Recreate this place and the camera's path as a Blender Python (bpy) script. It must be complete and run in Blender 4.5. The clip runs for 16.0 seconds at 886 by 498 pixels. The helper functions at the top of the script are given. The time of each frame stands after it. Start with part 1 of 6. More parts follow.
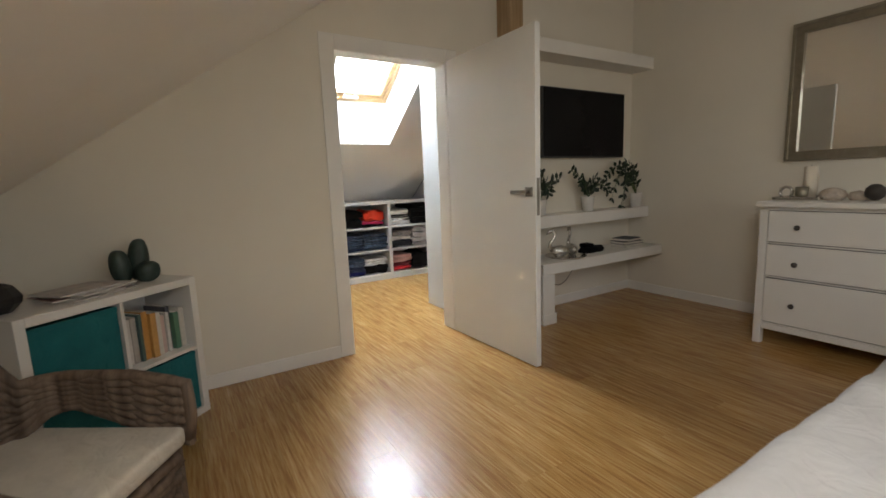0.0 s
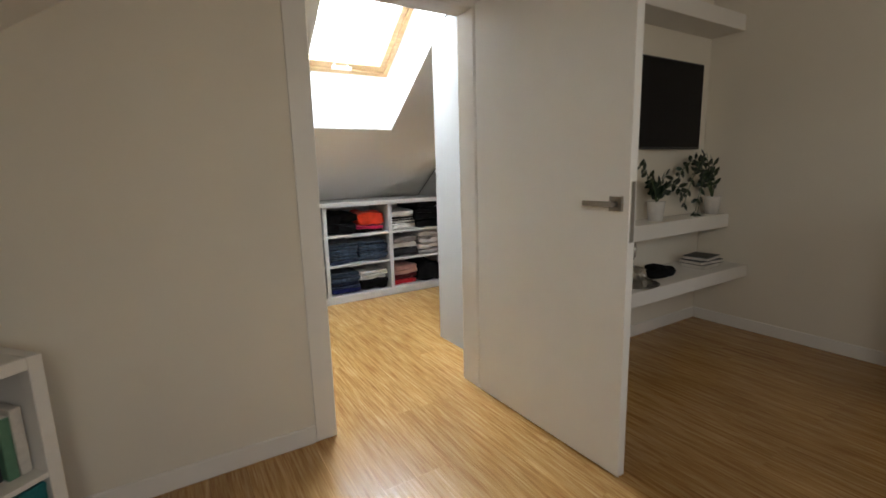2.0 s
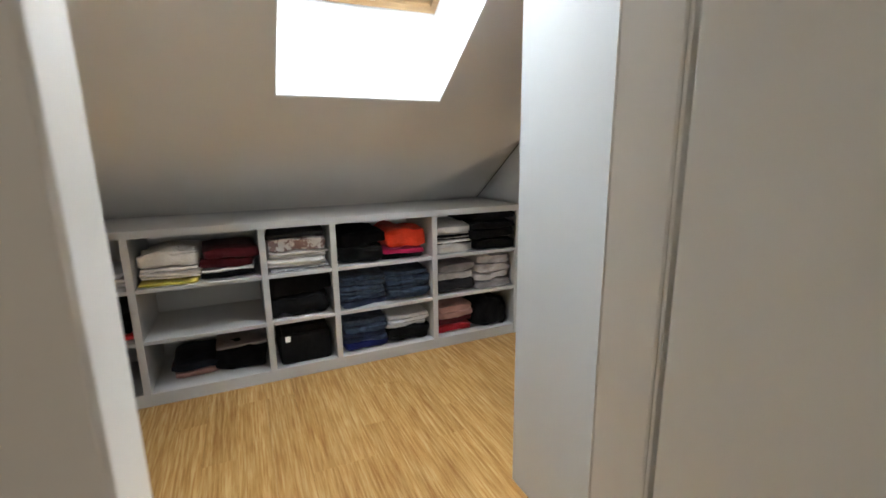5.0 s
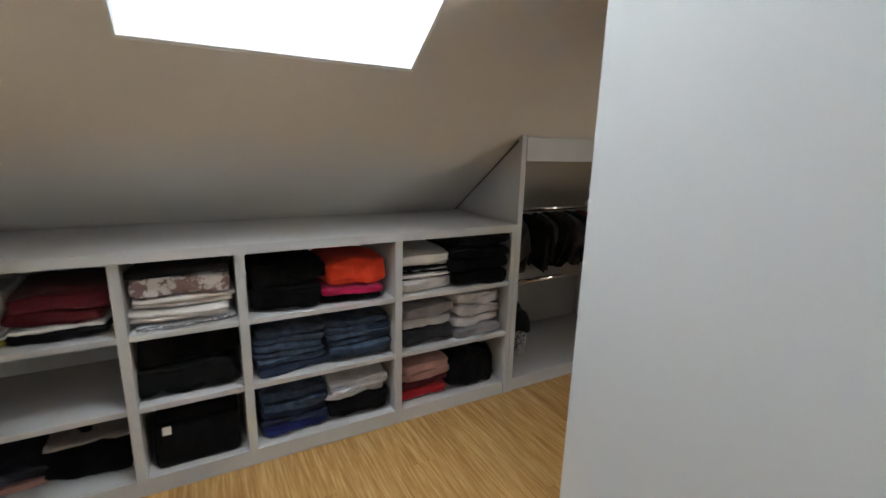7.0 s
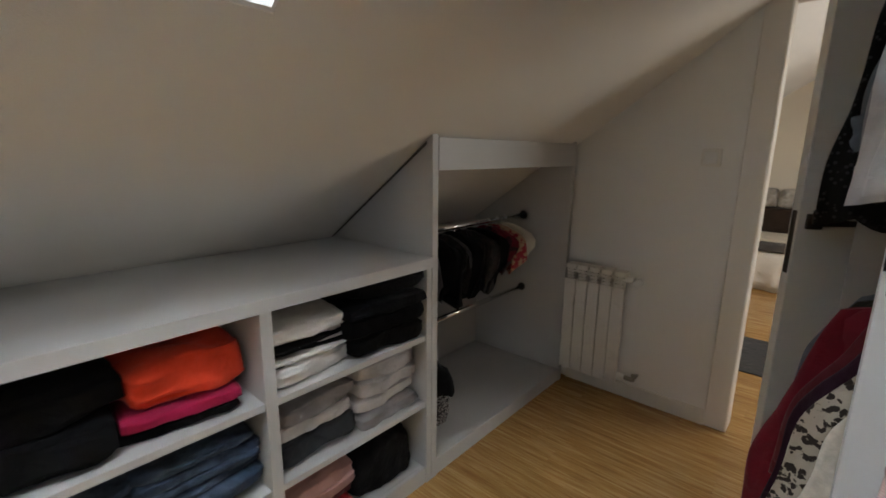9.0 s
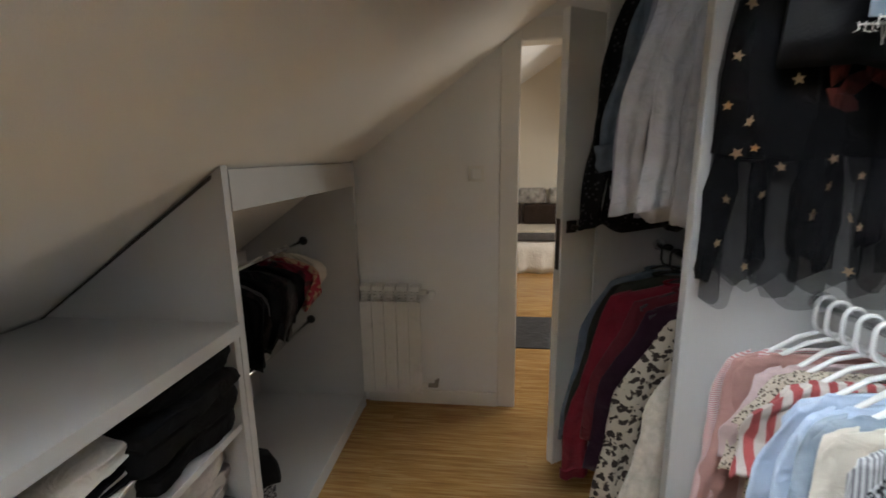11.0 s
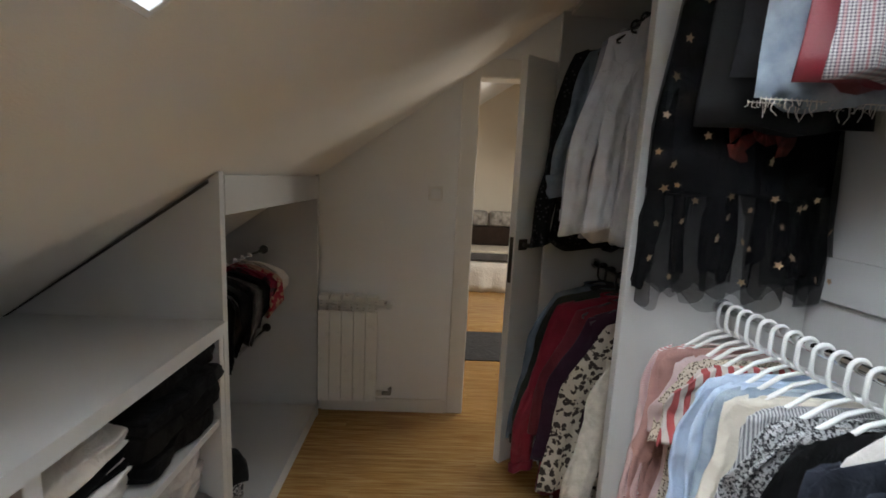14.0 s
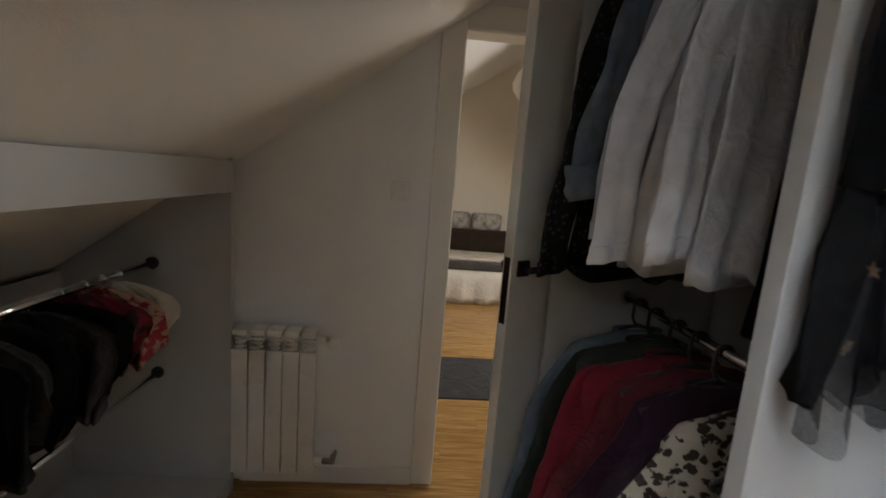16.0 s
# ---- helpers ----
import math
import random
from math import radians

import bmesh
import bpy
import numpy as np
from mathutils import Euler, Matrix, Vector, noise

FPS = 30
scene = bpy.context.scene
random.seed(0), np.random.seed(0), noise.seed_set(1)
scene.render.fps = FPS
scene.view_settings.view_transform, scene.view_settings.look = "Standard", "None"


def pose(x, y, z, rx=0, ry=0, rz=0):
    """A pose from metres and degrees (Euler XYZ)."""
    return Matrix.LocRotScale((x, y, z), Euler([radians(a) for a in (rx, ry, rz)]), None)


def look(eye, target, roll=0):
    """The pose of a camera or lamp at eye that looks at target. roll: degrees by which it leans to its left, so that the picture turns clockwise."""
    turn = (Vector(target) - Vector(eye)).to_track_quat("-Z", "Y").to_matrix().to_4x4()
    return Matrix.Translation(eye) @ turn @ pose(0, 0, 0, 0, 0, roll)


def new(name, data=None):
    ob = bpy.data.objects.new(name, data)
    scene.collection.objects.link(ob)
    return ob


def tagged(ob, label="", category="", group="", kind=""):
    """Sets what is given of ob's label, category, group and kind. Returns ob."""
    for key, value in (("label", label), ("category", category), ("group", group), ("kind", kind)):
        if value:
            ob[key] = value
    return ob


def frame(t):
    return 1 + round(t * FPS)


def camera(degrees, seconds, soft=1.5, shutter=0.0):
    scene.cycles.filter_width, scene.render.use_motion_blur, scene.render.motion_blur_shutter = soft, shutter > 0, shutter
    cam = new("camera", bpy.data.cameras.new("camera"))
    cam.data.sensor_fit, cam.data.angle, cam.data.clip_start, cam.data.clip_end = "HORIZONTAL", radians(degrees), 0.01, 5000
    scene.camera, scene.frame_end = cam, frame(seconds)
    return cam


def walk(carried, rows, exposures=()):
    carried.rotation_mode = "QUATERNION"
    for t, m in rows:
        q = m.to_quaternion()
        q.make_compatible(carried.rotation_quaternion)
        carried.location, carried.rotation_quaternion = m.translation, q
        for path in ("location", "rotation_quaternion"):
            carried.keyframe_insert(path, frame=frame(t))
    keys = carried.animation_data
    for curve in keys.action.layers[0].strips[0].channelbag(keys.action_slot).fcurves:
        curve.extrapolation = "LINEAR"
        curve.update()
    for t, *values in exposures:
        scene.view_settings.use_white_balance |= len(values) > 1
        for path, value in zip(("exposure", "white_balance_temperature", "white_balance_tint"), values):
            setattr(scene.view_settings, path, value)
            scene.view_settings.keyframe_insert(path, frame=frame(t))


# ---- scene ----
cam = camera(89.9, 16.0, soft=1.6, shutter=0.4)
PATH = [
    (0, (-1.002, -2.873, 1.166), (0.03, -1.186, 0.868), -2.2),
    (0.5, (-0.895, -2.653, 1.176), (0.133, -0.965, 0.87), -2.6),
    (1, (-0.769, -2.421, 1.188), (0.256, -0.734, 0.866), -2.5),
    (1.5, (-0.665, -2.189, 1.202), (0.359, -0.503, 0.868), -2.1),
    (2, (-0.553, -1.938, 1.22), (0.468, -0.252, 0.88), -1.6),
    (2.5, (-0.45, -1.705, 1.234), (0.548, -0.005, 0.892), -1.8),
    (3, (-0.265, -1.455, 1.242), (0.678, 0.276, 0.902), -2.4),
    (3.5, (-0.18, -1.231, 1.269), (0.736, 0.508, 0.899), -2.8),
    (6, (0.379, -0.099, 1.349), (1.141, 1.696, 0.908), 0.5),
    (6.5, (0.445, 0.097, 1.356), (1.296, 1.851, 0.911), 1.2),
    (7, (0.52, 0.295, 1.34), (1.462, 2.003, 0.898), 1.5),
    (7.5, (0.598, 0.474, 1.342), (1.623, 2.133, 0.9), 1.7),
    (8, (0.658, 0.657, 1.344), (1.801, 2.239, 0.906), 1.7),
    (10.5, (0.834, 1.323, 1.401), (2.719, 1.844, 0.983), -1.0),
    (11, (0.806, 1.362, 1.433), (2.75, 1.593, 1.024), -0.8),
    (11.5, (0.751, 1.377, 1.461), (2.714, 1.423, 1.082), -0.8),
    (12, (0.662, 1.399, 1.475), (2.631, 1.298, 1.137), -0.3),
    (12.5, (0.578, 1.44, 1.474), (2.55, 1.302, 1.168), 0.3),
    (13, (0.528, 1.481, 1.462), (2.503, 1.374, 1.166), 1.5),
    (13.5, (0.535, 1.504, 1.453), (2.51, 1.415, 1.146), 2.6),
    (14, (0.631, 1.483, 1.429), (2.605, 1.422, 1.114), 2.8),
    (14.5, (0.768, 1.456, 1.415), (2.743, 1.396, 1.1), 2.8),
    (15, (0.939, 1.432, 1.416), (2.913, 1.342, 1.107), 3.3),
    (15.5, (1.128, 1.426, 1.41), (3.1, 1.298, 1.102), 3.9),
    (16, (1.324, 1.409, 1.403), (3.293, 1.261, 1.088), 4.5),
]
walk(cam, [(t, look(eye, target, roll)) for t, eye, target, roll in PATH], exposures=[(0.0, 0.18), (1.0, 0.12), (2.0, 0.02), (3.5, 0.02), (6.0, -0.5), (7.5, -0.62), (8.2, -0.70), (10.5, -0.58), (12.5, -0.70), (13.5, -0.66), (15.0, -0.72), (15.5, -0.76), (16.0, -0.86)])

# ---- world and large lights ----
world = bpy.data.worlds.new("sky")
scene.world = world
world.use_nodes = True
wn = world.node_tree
sky = wn.nodes.new("ShaderNodeTexSky")
sky.sky_type, sky.sun_disc = "NISHITA", False
sky.sun_elevation, sky.sun_rotation = radians(48), radians(200)
wn.links.new(sky.outputs[0], wn.nodes["Background"].inputs[0])
wn.nodes["Background"].inputs[1].default_value = 0.12

# roof planes: closet slope falls towards +y, bedroom slope falls towards -x
CLOSET_RIDGE, PITCH = 2.922, 0.713
def closet_roof(y):
    return CLOSET_RIDGE - PITCH * y
def bedroom_roof(x):
    return 2.33 + 0.69 * x


def area_lamp(name, m, sx, sy, power, colour=(1, 1, 1)):
    data = bpy.data.lights.new(name, "AREA")
    data.shape, data.size, data.size_y, data.energy, data.color = "RECTANGLE", sx, sy, power, colour
    ob = new(name, data)
    ob.matrix_world = m
    return ob

# daylight standing in each window's opening; only the closet's roof window is in view
area_lamp("skylight_daylight", pose(0.79, 1.44, 2.80, -20, 0, 0), 1.0, 1.3, 92, (0.865, 0.945, 1.0))
area_lamp("bedroom_window_daylight", look((1.0, -5.35, 1.5), (0.9, 0, 1.2)), 2.3, 1.5, 13, (1.0, 0.95, 0.87))
area_lamp("bedroom_roof_window_daylight", look((-0.90, -3.10, bedroom_roof(-0.75) + 0.16), (1.5, -0.6, 0.95)), 0.85, 1.0, 22, (1.0, 0.97, 0.90))
# added fill for the far room, from an assumed window out of view
area_lamp("far_room_daylight", look((4.9, -0.62, 1.7), (4.3, 0.9, 0.0)), 1.5, 1.3, 62, (1.0, 0.95, 0.86))

# ---- mesh helpers ----
def bm_box(x0, y0, z0, x1, y1, z1, bevel=0.0, seg=1, into=None):
    bm = into or bmesh.new()
    r = bmesh.ops.create_cube(bm, size=1.0)
    for v in r["verts"]:
        v.co = Vector(((x0 + x1) / 2 + v.co.x * (x1 - x0), (y0 + y1) / 2 + v.co.y * (y1 - y0), (z0 + z1) / 2 + v.co.z * (z1 - z0)))
    if bevel:
        edges = {e for v in r["verts"] for e in v.link_edges}
        bmesh.ops.bevel(bm, geom=list(edges), offset=bevel, segments=seg, affect="EDGES", profile=0.6)
    return bm


def bm_prism(points, axis, a0, a1, into=None):
    """Extrudes a polygon along axis: points are (y, z) for x, (x, z) for y, (x, y) for z."""
    bm = into or bmesh.new()
    def at(p, a):
        return {"x": (a, p[0], p[1]), "y": (p[0], a, p[1]), "z": (p[0], p[1], a)}[axis]
    lo = [bm.verts.new(at(p, a0)) for p in points]
    hi = [bm.verts.new(at(p, a1)) for p in points]
    n = len(points)
    faces = [bm.faces.new(lo), bm.faces.new(hi[::-1])]
    for i in range(n):
        faces.append(bm.faces.new((lo[i], hi[i], hi[(i + 1) % n], lo[(i + 1) % n])))
    bmesh.ops.recalc_face_normals(bm, faces=faces)
    return bm


def bm_tube(points, radius, sides=8, into=None, caps=True):
    """A tube along a polyline; radius is a number or one for each point."""
    bm = into or bmesh.new()
    pts = [Vector(p) for p in points]
    rad = radius if isinstance(radius, (list, tuple)) else [radius] * len(pts)
    rings, up = [], None
    for i, p in enumerate(pts):
        d = (pts[min(i + 1, len(pts) - 1)] - pts[max(i - 1, 0)]).normalized()
        if up is None:
            up = d.orthogonal().normalized()
        up = (up - d * up.dot(d))
        up = up.normalized() if up.length > 1e-6 else d.orthogonal().normalized()
        side = d.cross(up)
        rings.append([bm.verts.new(p + (up * math.cos(a) + side * math.sin(a)) * rad[i]) for a in [2 * math.pi * k / sides for k in range(sides)]])
    for a, b in zip(rings, rings[1:]):
        for k in range(sides):
            bm.faces.new((a[k], a[(k + 1) % sides], b[(k + 1) % sides], b[k])).smooth = True
    if caps:
        bm.faces.new(rings[0][::-1])
        bm.faces.new(rings[-1])
    return bm


def bm_lathe(profile, sides=24, centre=(0, 0, 0), into=None):
    """Turns a profile of (radius, z) about the upright axis."""
    bm = into or bmesh.new()
    c = Vector(centre)
    rings = []
    for r, z in profile:
        if r < 1e-5:
            rings.append([bm.verts.new(c + Vector((0, 0, z)))])
        else:
            rings.append([bm.verts.new(c + Vector((r * math.cos(2 * math.pi * k / sides), r * math.sin(2 * math.pi * k / sides), z))) for k in range(sides)])
    for a, b in zip(rings, rings[1:]):
        for k in range(sides):
            j = (k + 1) % sides
            if len(a) == 1 and len(b) == 1:
                continue
            if len(a) == 1:
                f = bm.faces.new((a[0], b[j], b[k]))
            elif len(b) == 1:
                f = bm.faces.new((a[k], a[j], b[0]))
            else:
                f = bm.faces.new((a[k], a[j], b[j], b[k]))
            f.smooth = True
    bmesh.ops.recalc_face_normals(bm, faces=bm.faces)
    return bm


def mesh_of(name, bm, material):
    me = bpy.data.meshes.new(name)
    bm.normal_update()
    bm.to_mesh(me)
    bm.free()
    me.materials.append(material)
    return me


def part(name, bm, material, parent=None, label=""):
    ob = new(name, mesh_of(name, bm, material))
    if parent:
        ob.parent = parent
    if label:
        ob["label"] = label
    return ob


def thing(name, label, category, at=(0, 0, 0), turn=0, group="", kind=""):
    """An Empty at a thing's base; its parts are built round its own origin."""
    ob = new(name)
    ob.empty_display_size = 0.1
    ob.matrix_world = pose(*at, 0, 0, turn)
    return tagged(ob, label, category, group, kind)


def structure(name, bm, material, label="", category=""):
    return tagged(part(name, bm, material), label, category, kind="structure")


# ---- materials ----
def shader(name, rough=0.5, metal=0.0, spec=0.5):
    m = bpy.data.materials.new(name)
    m.use_nodes = True
    nt = m.node_tree
    b = nt.nodes["Principled BSDF"]
    b.inputs["Roughness"].default_value, b.inputs["Metallic"].default_value = rough, metal
    b.inputs["Specular IOR Level"].default_value = spec
    return m, nt, b


def coords(nt, scale=(1, 1, 1), kind="Object", turn=(0, 0, 0)):
    tc, mp = nt.nodes.new("ShaderNodeTexCoord"), nt.nodes.new("ShaderNodeMapping")
    nt.links.new(tc.outputs[kind], mp.inputs[0])
    mp.inputs["Scale"].default_value, mp.inputs["Rotation"].default_value = scale, turn
    return mp.outputs[0]


def noise_tex(nt, vec, scale, detail=4.0, rough=0.55):
    n = nt.nodes.new("ShaderNodeTexNoise")
    n.inputs["Scale"].default_value, n.inputs["Detail"].default_value, n.inputs["Roughness"].default_value = scale, detail, rough
    nt.links.new(vec, n.inputs["Vector"])
    return n.outputs["Fac"]


def ramp(nt, fac, stops):
    r = nt.nodes.new("ShaderNodeValToRGB")
    while len(r.color_ramp.elements) < len(stops):
        r.color_ramp.elements.new(0.5)
    for e, (p, c) in zip(r.color_ramp.elements, stops):
        e.position, e.color = p, (*c, 1)
    nt.links.new(fac, r.inputs[0])
    return r.outputs[0]


def mix(nt, fac, a, b, mode="MIX"):
    n = nt.nodes.new("ShaderNodeMix")
    n.data_type, n.blend_type = "RGBA", mode
    for sock, val in ((n.inputs[0], fac), (n.inputs[6], a), (n.inputs[7], b)):
        if isinstance(val, (int, float)):
            sock.default_value = val
        elif isinstance(val, tuple):
            sock.default_value = (*val, 1)
        else:
            nt.links.new(val, sock)
    return n.outputs[2]


def bump(nt, b, height, strength, distance=0.01):
    n = nt.nodes.new("ShaderNodeBump")
    n.inputs["Strength"].default_value, n.inputs["Distance"].default_value = strength, distance
    nt.links.new(height, n.inputs["Height"])
    nt.links.new(n.outputs[0], b.inputs["Normal"])


def tint(c, k):
    return tuple(min(1.0, v * k) for v in c)


def plain(name, colour, rough=0.5, metal=0.0, vary=0.08, scale=6.0, relief=0.15, fine=120.0, spec=0.5):
    """A surface with broad uneven tone and a fine grain."""
    m, nt, b = shader(name, rough, metal, spec)
    v = coords(nt)
    broad = noise_tex(nt, v, scale)
    col = ramp(nt, broad, [(0.3, tint(colour, 1 - vary)), (0.7, tint(colour, 1 + vary))])
    nt.links.new(col, b.inputs["Base Color"])
    grain = noise_tex(nt, v, fine, 3)
    if relief:
        bump(nt, b, grain, relief, 0.003)
    r = nt.nodes.new("ShaderNodeMapRange")
    r.inputs["To Min"].default_value, r.inputs["To Max"].default_value = max(0.02, rough - 0.06), min(1, rough + 0.08)
    nt.links.new(noise_tex(nt, v, scale * 3), r.inputs[0])
    nt.links.new(r.outputs[0], b.inputs["Roughness"])
    return m


def bamboo():
    """Pressed strand parquet: fine long streaks along y, tone changing from plank to plank."""
    m, nt, b = shader("strand_parquet", 0.3, 0, 0.5)
    tc = nt.nodes.new("ShaderNodeTexCoord")
    info = nt.nodes.new("ShaderNodeObjectInfo")
    shift = nt.nodes.new("ShaderNodeVectorMath")
    shift.operation = "MULTIPLY_ADD"
    comb = nt.nodes.new("ShaderNodeCombineXYZ")
    for k in range(3):
        nt.links.new(info.outputs["Random"], comb.inputs[k])
    nt.links.new(comb.outputs[0], shift.inputs[0])
    shift.inputs[1].default_value = (37.0, 53.0, 11.0)
    nt.links.new(tc.outputs["Object"], shift.inputs[2])
    def stretched(sx, sy):
        mp = nt.nodes.new("ShaderNodeMapping")
        mp.inputs["Scale"].default_value = (sx, sy, 1)
        nt.links.new(shift.outputs[0], mp.inputs[0])
        return mp.outputs[0]
    streak = noise_tex(nt, stretched(98, 4.6), 1.0, 5, 0.6)
    wide = noise_tex(nt, stretched(28, 0.9), 1.0, 3, 0.5)
    c1 = ramp(nt, streak, [(0.28, (0.31, 0.155, 0.048)), (0.42, (0.41, 0.222, 0.072)), (0.54, (0.50, 0.298, 0.107)), (0.70, (0.60, 0.40, 0.172))])
    c2 = ramp(nt, wide, [(0.3, (0.78, 0.74, 0.70)), (0.7, (1.0, 1.0, 1.0))])
    c = mix(nt, 1.0, c1, c2, "MULTIPLY")
    per = ramp(nt, info.outputs["Random"], [(0.0, (0.86, 0.84, 0.82)), (1.0, (1.0, 1.0, 1.0))])
    nt.links.new(mix(nt, 1.0, c, per, "MULTIPLY"), b.inputs["Base Color"])
    r = nt.nodes.new("ShaderNodeMapRange")
    r.inputs["To Min"].default_value, r.inputs["To Max"].default_value = 0.17, 0.29
    nt.links.new(streak, r.inputs[0])
    nt.links.new(r.outputs[0], b.inputs["Roughness"])
    bump(nt, b, streak, 0.12, 0.002)
    return m


def wood(name, dark, light, axis="y", rough=0.45):
    m, nt, b = shader(name, rough)
    s = {"x": (2, 30, 30), "y": (30, 2, 30), "z": (30, 30, 2)}[axis]
    g = noise_tex(nt, coords(nt, s), 1.0, 5, 0.6)
    nt.links.new(ramp(nt, g, [(0.35, dark), (0.65, light)]), b.inputs["Base Color"])
    bump(nt, b, g, 0.15, 0.003)
    return m


def creases(nt, b, v, weave):
    """Soft wrinkles under a fine weave."""
    wr = nt.nodes.new("ShaderNodeTexNoise")
    wr.inputs["Scale"].default_value, wr.inputs["Detail"].default_value, wr.inputs["Distortion"].default_value = 17.0, 3.0, 0.9
    nt.links.new(v, wr.inputs["Vector"])
    low = nt.nodes.new("ShaderNodeBump")
    low.inputs["Strength"].default_value, low.inputs["Distance"].default_value = 0.55, 0.016
    nt.links.new(wr.outputs["Fac"], low.inputs["Height"])
    fine = nt.nodes.new("ShaderNodeBump")
    fine.inputs["Strength"].default_value, fine.inputs["Distance"].default_value = 0.25, 0.002
    nt.links.new(noise_tex(nt, v, weave, 2), fine.inputs["Height"])
    nt.links.new(low.outputs[0], fine.inputs["Normal"])
    nt.links.new(fine.outputs[0], b.inputs["Normal"])


def cloth(name, colour, second=None, weave=420.0, vary=0.18, rough=0.9, blotch=9.0, sheen=0.1):
    """Cloth: tone uneven in broad folds, with a fine weave as relief."""
    m, nt, b = shader(name, rough, 0, 0.2)
    v = coords(nt)
    n = noise_tex(nt, v, blotch, 4)
    nt.links.new(ramp(nt, n, [(0.32, tint(colour, 1 - vary)), (0.68, second or tint(colour, 1 + vary))]), b.inputs["Base Color"])
    creases(nt, b, v, weave)
    b.inputs["Sheen Weight"].default_value = sheen
    return m


def glass_mat():
    m, nt, b = shader("window_glass", 0.0)
    b.inputs["Transmission Weight"].default_value, b.inputs["IOR"].default_value = 1.0, 1.05
    b.inputs["Base Color"].default_value = (0.97, 0.99, 1, 1)
    return m


WALL = plain("wall_paint", (0.74, 0.685, 0.585), 0.75, vary=0.03, scale=1.6, relief=0.25, fine=260)
SLOPE = plain("slope_paint", (0.82, 0.79, 0.75), 0.8, vary=0.03, scale=1.2, relief=0.25, fine=260)
CLOSET_WALL = plain("closet_paint", (0.84, 0.83, 0.815), 0.75, vary=0.03, scale=1.6, relief=0.25, fine=260)
REVEAL = plain("white_reveal_paint", (0.86, 0.87, 0.88), 0.6, vary=0.02, scale=2)
LACQUER = plain("white_lacquer", (0.79, 0.775, 0.735), 0.32, vary=0.02, scale=2.5, relief=0.05, fine=60)
TRIM = plain("white_trim", (0.78, 0.75, 0.70), 0.4, vary=0.03, scale=4, relief=0.05)
LAMINATE = plain("pale_grey_laminate", (0.51, 0.505, 0.50), 0.45, vary=0.03, scale=3, relief=0.08, fine=300)
PANEL = plain("cool_white_laminate", (0.58, 0.605, 0.625), 0.42, vary=0.02, scale=2, relief=0.06, fine=300)
BAMBOO = bamboo()
PINE = wood("varnished_pine", (0.46, 0.29, 0.13), (0.60, 0.42, 0.22), "x", 0.35)
TIMBER = wood("old_timber", (0.30, 0.19, 0.09), (0.46, 0.32, 0.18), "z", 0.6)
GLASS = glass_mat()
STEEL = plain("brushed_steel", (0.34, 0.32, 0.29), 0.3, 1.0, vary=0.05, scale=20, relief=0.05)
CHROME = plain("chrome", (0.82, 0.82, 0.83), 0.07, 1.0, vary=0.03, scale=20, relief=0)
BLACKPLASTIC = plain("black_plastic", (0.015, 0.015, 0.016), 0.4, vary=0.1, relief=0.05)
WHITEPLASTIC = plain("white_plastic", (0.80, 0.80, 0.79), 0.35, vary=0.03, relief=0.03)
# dark tone for the shade in the gap over the bay's side panel
GAP_SHADE = plain("dark_gap_shade", (0.07, 0.065, 0.06), 0.7, vary=0.2, scale=15)
ENAMEL = plain("white_enamel", (0.80, 0.78, 0.74), 0.28, vary=0.03, scale=5, relief=0.04)

m, nt, b = shader("white_overcast_sky", 1.0)
b.inputs["Base Color"].default_value = (0, 0, 0, 1)
b.inputs["Emission Color"].default_value = (0.95, 0.98, 1, 1)
b.inputs["Emission Strength"].default_value = 11.0
SKYSHEET = m

# ---- structure ----
tagged(part("backdrop", bm_prism([(4.5, 1.2), (4.6, 1.2), (3.6, 7.0), (3.5, 7.0)], "x", -4.0, 6.5), SKYSHEET), "white overcast sky outside the roof window", "sky", kind="structure")

WX = 3.18      # closet end wall
BX = 3.0       # bedroom wall with the mirror
# bedroom / closet partition with the doorway, cut by the bedroom slope
wall = bmesh.new()
bm_prism([(-2.1, 0), (-0.03, 0), (-0.03, bedroom_roof(-0.03)), (-2.1, bedroom_roof(-2.1))], "y", 0.0, 0.14, wall)
bm_prism([(-0.03, 2.06), (0.86, 2.06), (0.86, 2.92), (0.855, 2.92), (-0.03, bedroom_roof(-0.03))], "y", 0.0, 0.14, wall)
bm_box(0.86, 0.0, 0, 3.3, 0.14, 2.92, into=wall)
structure("wall_partition", wall, WALL)
structure("wall_bedroom_right", bm_box(BX, -5.4, 0, BX + 0.3, -0.002, 2.92), WALL)
structure("wall_bedroom_knee", bm_box(-2.2, -5.4, 0, -2.0, 0.0, 0.95), WALL)
gable = bmesh.new()
bm_box(-2.2, -5.55, 0, -0.2, -5.4, 2.92, into=gable)
bm_box(2.2, -5.55, 0, 3.3, -5.4, 2.92, into=gable)
bm_box(-0.2, -5.55, 0, 2.2, -5.4, 0.75, into=gable)
bm_box(-0.2, -5.55, 2.25, 2.2, -5.4, 2.92, into=gable)
structure("wall_bedroom_gable", gable, WALL)
bed_slope = bmesh.new()
def bedroom_strip(x0, x1, y0, y1):
    bm_prism([(x0, bedroom_roof(x0)), (x1, bedroom_roof(x1)), (x1, bedroom_roof(x1) + 0.25), (x0, bedroom_roof(x0) + 0.25)], "y", y0, y1, bed_slope)
bedroom_strip(-2.2, 0.86, -5.5, -3.65)
bedroom_strip(-2.2, 0.86, -2.55, 0.139)
bedroom_strip(-2.2, -1.2, -3.65, -2.55)
bedroom_strip(-0.3, 0.86, -3.65, -2.55)
structure("slope_bedroom", bed_slope, SLOPE)
